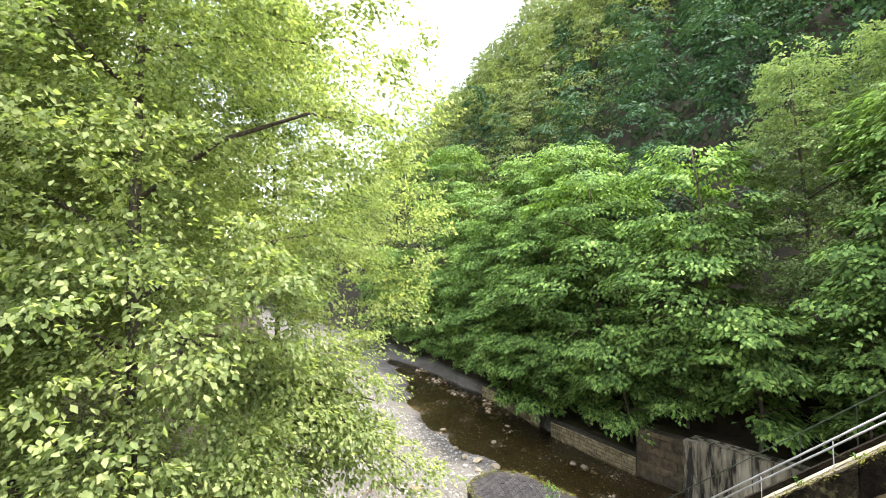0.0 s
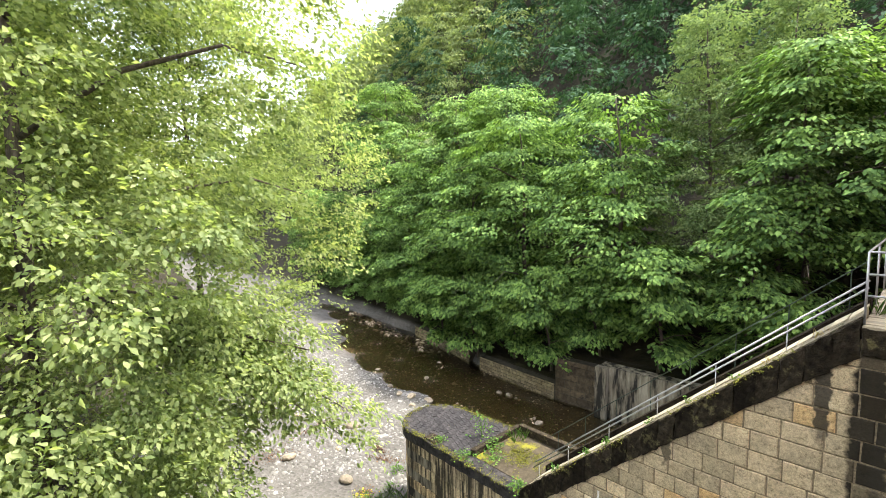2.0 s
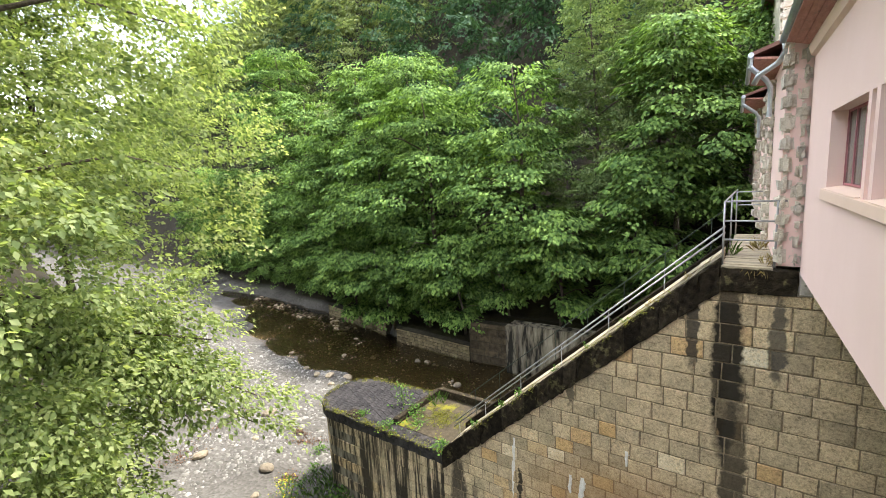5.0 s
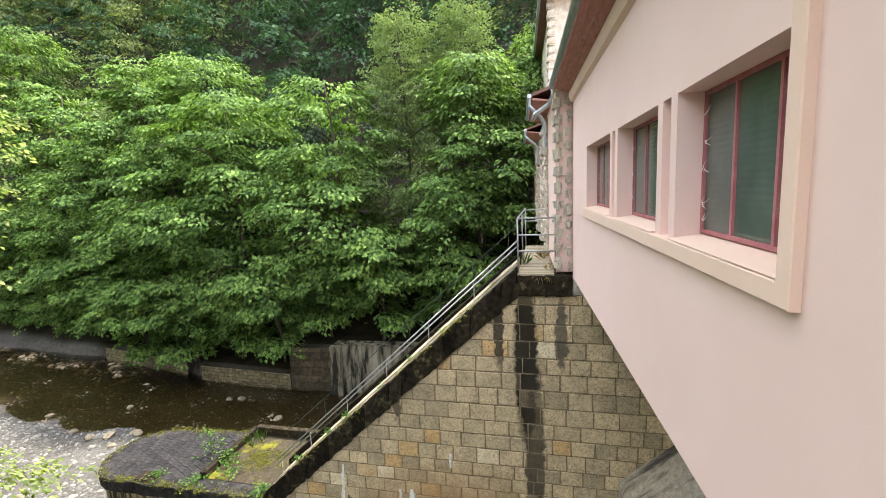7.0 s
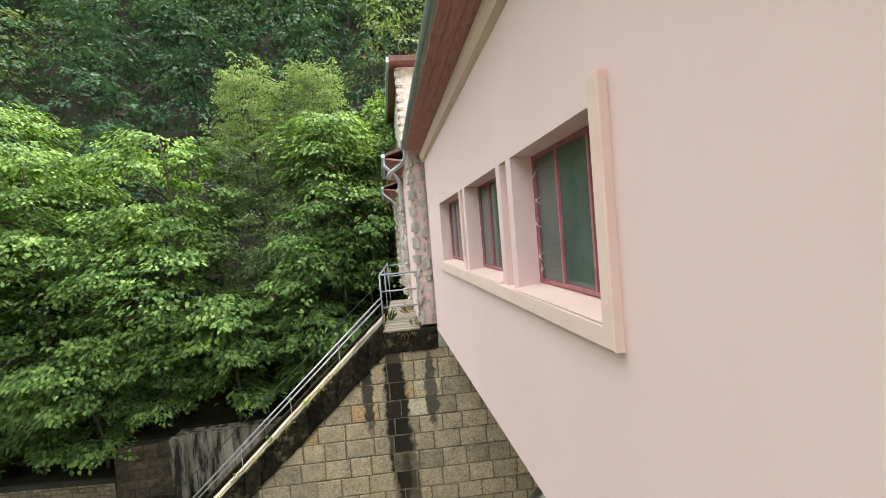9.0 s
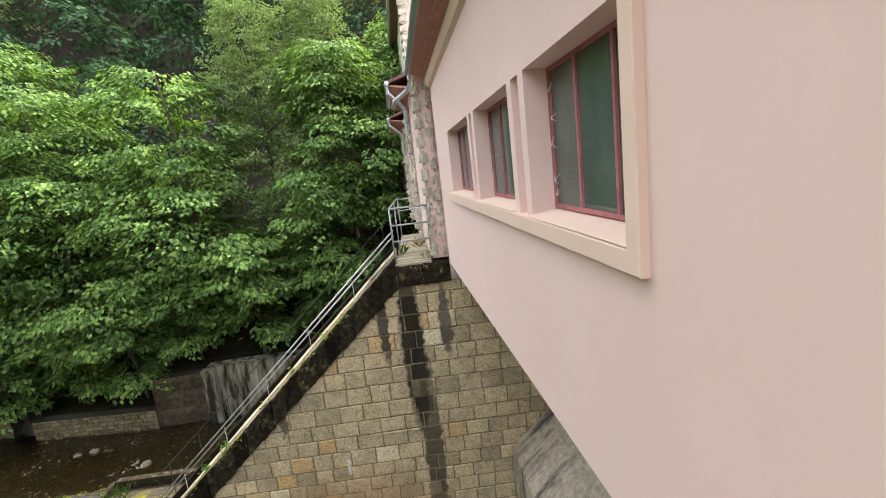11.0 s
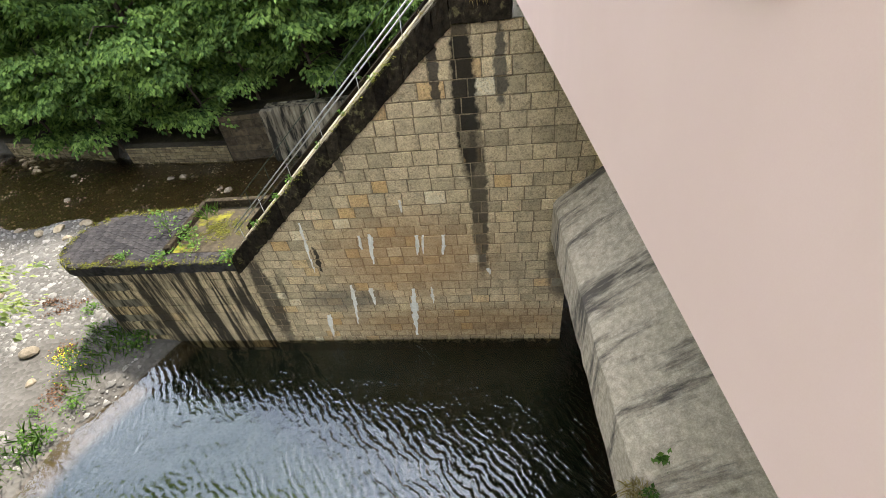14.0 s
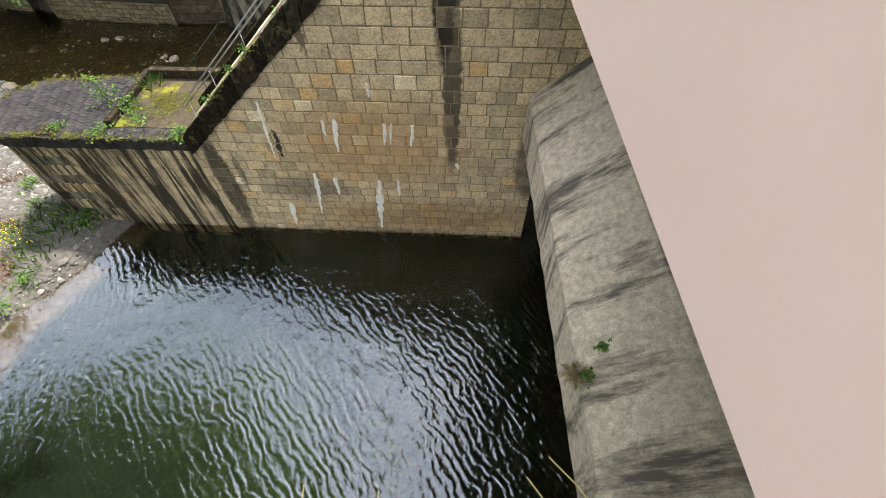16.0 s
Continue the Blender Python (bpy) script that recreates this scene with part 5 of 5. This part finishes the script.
# overhead cables across the valley
for k, (a, b) in enumerate((((-27.7, 28.8, 31.3), (-35.5, 23.7, 25.8)), ((-31.0, 22.6, 33.8), (-35.6, 19.9, 29.6)))):
    A_, B_ = Vector(a), Vector(b)
    d = B_ - A_
    pts = [A_ + d * f - Vector((0, 0, 1.6 * f * (1 - f))) for f in np.linspace(-2.2, 3.0, 14)]
    c = thing("cable", Matrix.Translation(pts[0]), "thin black overhead cable across the valley", "cable", "overhead cables")
    part("wire", tubed([p - pts[0] for p in pts], 0.016, 5), M_CABLE, c)

# cobwebs in the window corners
r = random.Random(5)
for y, z in ((4.41, 8.25), (4.39, 8.1), (4.40, 7.95), (4.39, 7.74), (4.38, 7.64), (6.11, 8.2), (6.10, 7.95), (6.11, 7.75)):
    e = thing("cobweb", pose(0.135, y, z), "dusty white cobweb hanging at the window frame", "cobweb", "cobwebs")
    bm = bmesh.new()
    for k in range(4):
        dy, dz = -r.uniform(0.02, 0.11), r.uniform(-0.05, 0.04)
        tube(bm, [(0, 0.0, 0), (-0.01, dy * 0.5, dz * 0.3 - 0.012), (-0.004, dy, dz)], [0.0012, 0.002, 0.0008], 4)
    part("strand", bm, M_WEB, e)

# brown leaf litter washed on the gravel
for k, (x, y, w, d) in enumerate(((-16.1, 12.3, 0.5, 0.12), (-15.4, 12.0, 0.5, 0.1), (-18.7, 8.8, 0.5, 0.3), (-19.6, 11.4, 0.6, 0.12), (-13.1, 8.6, 0.3, 0.2), (-14.0, 10.2, 0.25, 0.15))):
    lr = np.random.default_rng(300 + k)
    e = thing("leaf_litter", pose(x, y, place((x, y)) + 0.01, 0, 0, k * 33), "heap of red-brown leaf litter washed on the gravel", "leaf litter", "leaf litter")
    n_ = 260
    quads_mesh("heap", leaves_at(lr, np.stack([lr.normal(0, w, n_), lr.normal(0, d, n_), np.abs(lr.normal(0, 0.03, n_))], 1), lr.normal(0, 1, (n_, 3)), 0.07, 0.5), M_LITTER, e)

# blackened blocks of the pier's rounded foot
r = random.Random(23)
z = -2.98
while z < 0.32:
    h = min(0.33, 0.335 - z)
    x = X_FOOT - 0.06
    while x > X_NOSE + 0.1:
        s = min(r.uniform(0.5, 0.85), x - X_NOSE)
        part("stone", prism(bmesh.new(), [(x - s + 0.008, z + 0.008), (x - 0.008, z + 0.008), (x - 0.008, z + h - 0.008), (x - s + 0.008, z + h - 0.008)], "y", r.uniform(-0.022, -0.012), 0.06, 0.006), M_BASESTONE, pier)
        x -= s
    z += h

# dark setts of the slab's top, laid aslant in rows
def inside(outline, x, y):
    hit = False
    for (xa, ya), (xb, yb) in zip(outline, outline[1:] + outline[:1]):
        if (ya > y) != (yb > y) and x < xa + (y - ya) / (yb - ya) * (xb - xa):
            hit = not hit
    return hit


r = random.Random(31)
sett_shapes = []
for k in range(5):
    bm = chipped(boxed(-0.148, 0.148, -0.085, 0.085, -0.02, 0.008), r, 0.007, 1)
    me = bpy.data.meshes.new("sett")
    bm.to_mesh(me)
    bm.free()
    me.materials.append(M_SETT)
    sett_shapes.append(me)
rim_line = nose_outline(-0.09)
for i in range(-16, 17):
    for j in range(-12, 13):
        u, v = (i + 0.5 * (j % 2)) * 0.31, j * 0.18
        ca, sa = math.cos(math.radians(-24)), math.sin(math.radians(-24))
        x, y = -11.0 + u * ca - v * sa, 1.2 + u * sa + v * ca
        if x < -9.5 and all(inside(rim_line, x + dx, y + dy) for dx in (-0.16, 0.16) for dy in (-0.12, 0.12)) and not (-11.2 < x < -10.3 and y < 0.5):
            ob = new("sett", r.choice(sett_shapes))
            ob.parent = pier
            ob.matrix_basis = pose(x, y, 0.664 + r.uniform(-0.006, 0.006), r.uniform(-1.5, 1.5), r.uniform(-1.5, 1.5), -24 + r.uniform(-2, 2))

# curved courses of the pier's nose
curve = nose_outline(-0.085)[1:13]
for j, z in enumerate(np.arange(-2.98, 0.3, 0.33)):
    h = min(0.33, 0.335 - z)
    line = curve[0::2] if j % 2 == 0 else curve[:1] + curve[1::2]
    for (xa, ya), (xb, yb) in zip(line, line[1:]):
        bm = bmesh.new()
        d = Vector((xb - xa, yb - ya, 0)).normalized()
        inn = Vector((-d.y, d.x, 0)) * -0.08
        a_, b_ = Vector((xa, ya, 0)) + d * 0.008, Vector((xb, yb, 0)) - d * 0.008
        m_ = (a_ + b_) / 2 - inn * 0.5
        ring = [[bm.verts.new(p + Vector((0, 0, zz))) for p in (a_, m_, b_, b_ + inn, a_ + inn)] for zz in (z + 0.008, z + h - 0.008)]
        for k in range(5):
            bm.faces.new((ring[0][k], ring[0][(k + 1) % 5], ring[1][(k + 1) % 5], ring[1][k]))
        bm.faces.new(ring[1])
        bm.faces.new(ring[0][::-1])
        bmesh.ops.recalc_face_normals(bm, faces=bm.faces)
        part("stone", bm, M_BASESTONE, pier)

# granite facing of the pier
r = random.Random(17)
z = -2.98
while z < 5.76:
    t_ = (z + 3) / 8.8
    h = min((0.25 + 0.12 * t_) * r.uniform(0.92, 1.08), 5.77 - z)
    if 5.77 - z - h < 0.12:
        h = 5.77 - z
    x = X_R if z < 0.85 else 3.15
    while x > X_FOOT - 0.2:
        s = (0.27 + 0.13 * t_ + 0.17 * r.random()) * (1 if x < X_R - 0.01 else r.uniform(0.5, 1))
        g = [0.007 + 0.009 * r.random() for _ in range(8)]
        poly = [(x - s + g[0], z + g[1]), (x - g[2], z + g[3]), (x - g[4], z + h - g[5]), (x - s + g[6], z + h - g[7])]
        poly = clip_half(poly, -SLOPE, 1, 5.775 + SLOPE)
        poly = clip_half(poly, -1, 0, -X_FOOT + 0.05)
        area = sum(p[0] * q_[1] - q_[0] * p[1] for p, q_ in zip(poly, poly[1:] + poly[:1])) / 2 if len(poly) > 2 else 0
        if area > 0.006:
            part("stone", prism(bmesh.new(), poly, "y", r.uniform(-0.036, -0.016), 0.03, 0.014), M_STONE, pier)
        x -= s
    z += h
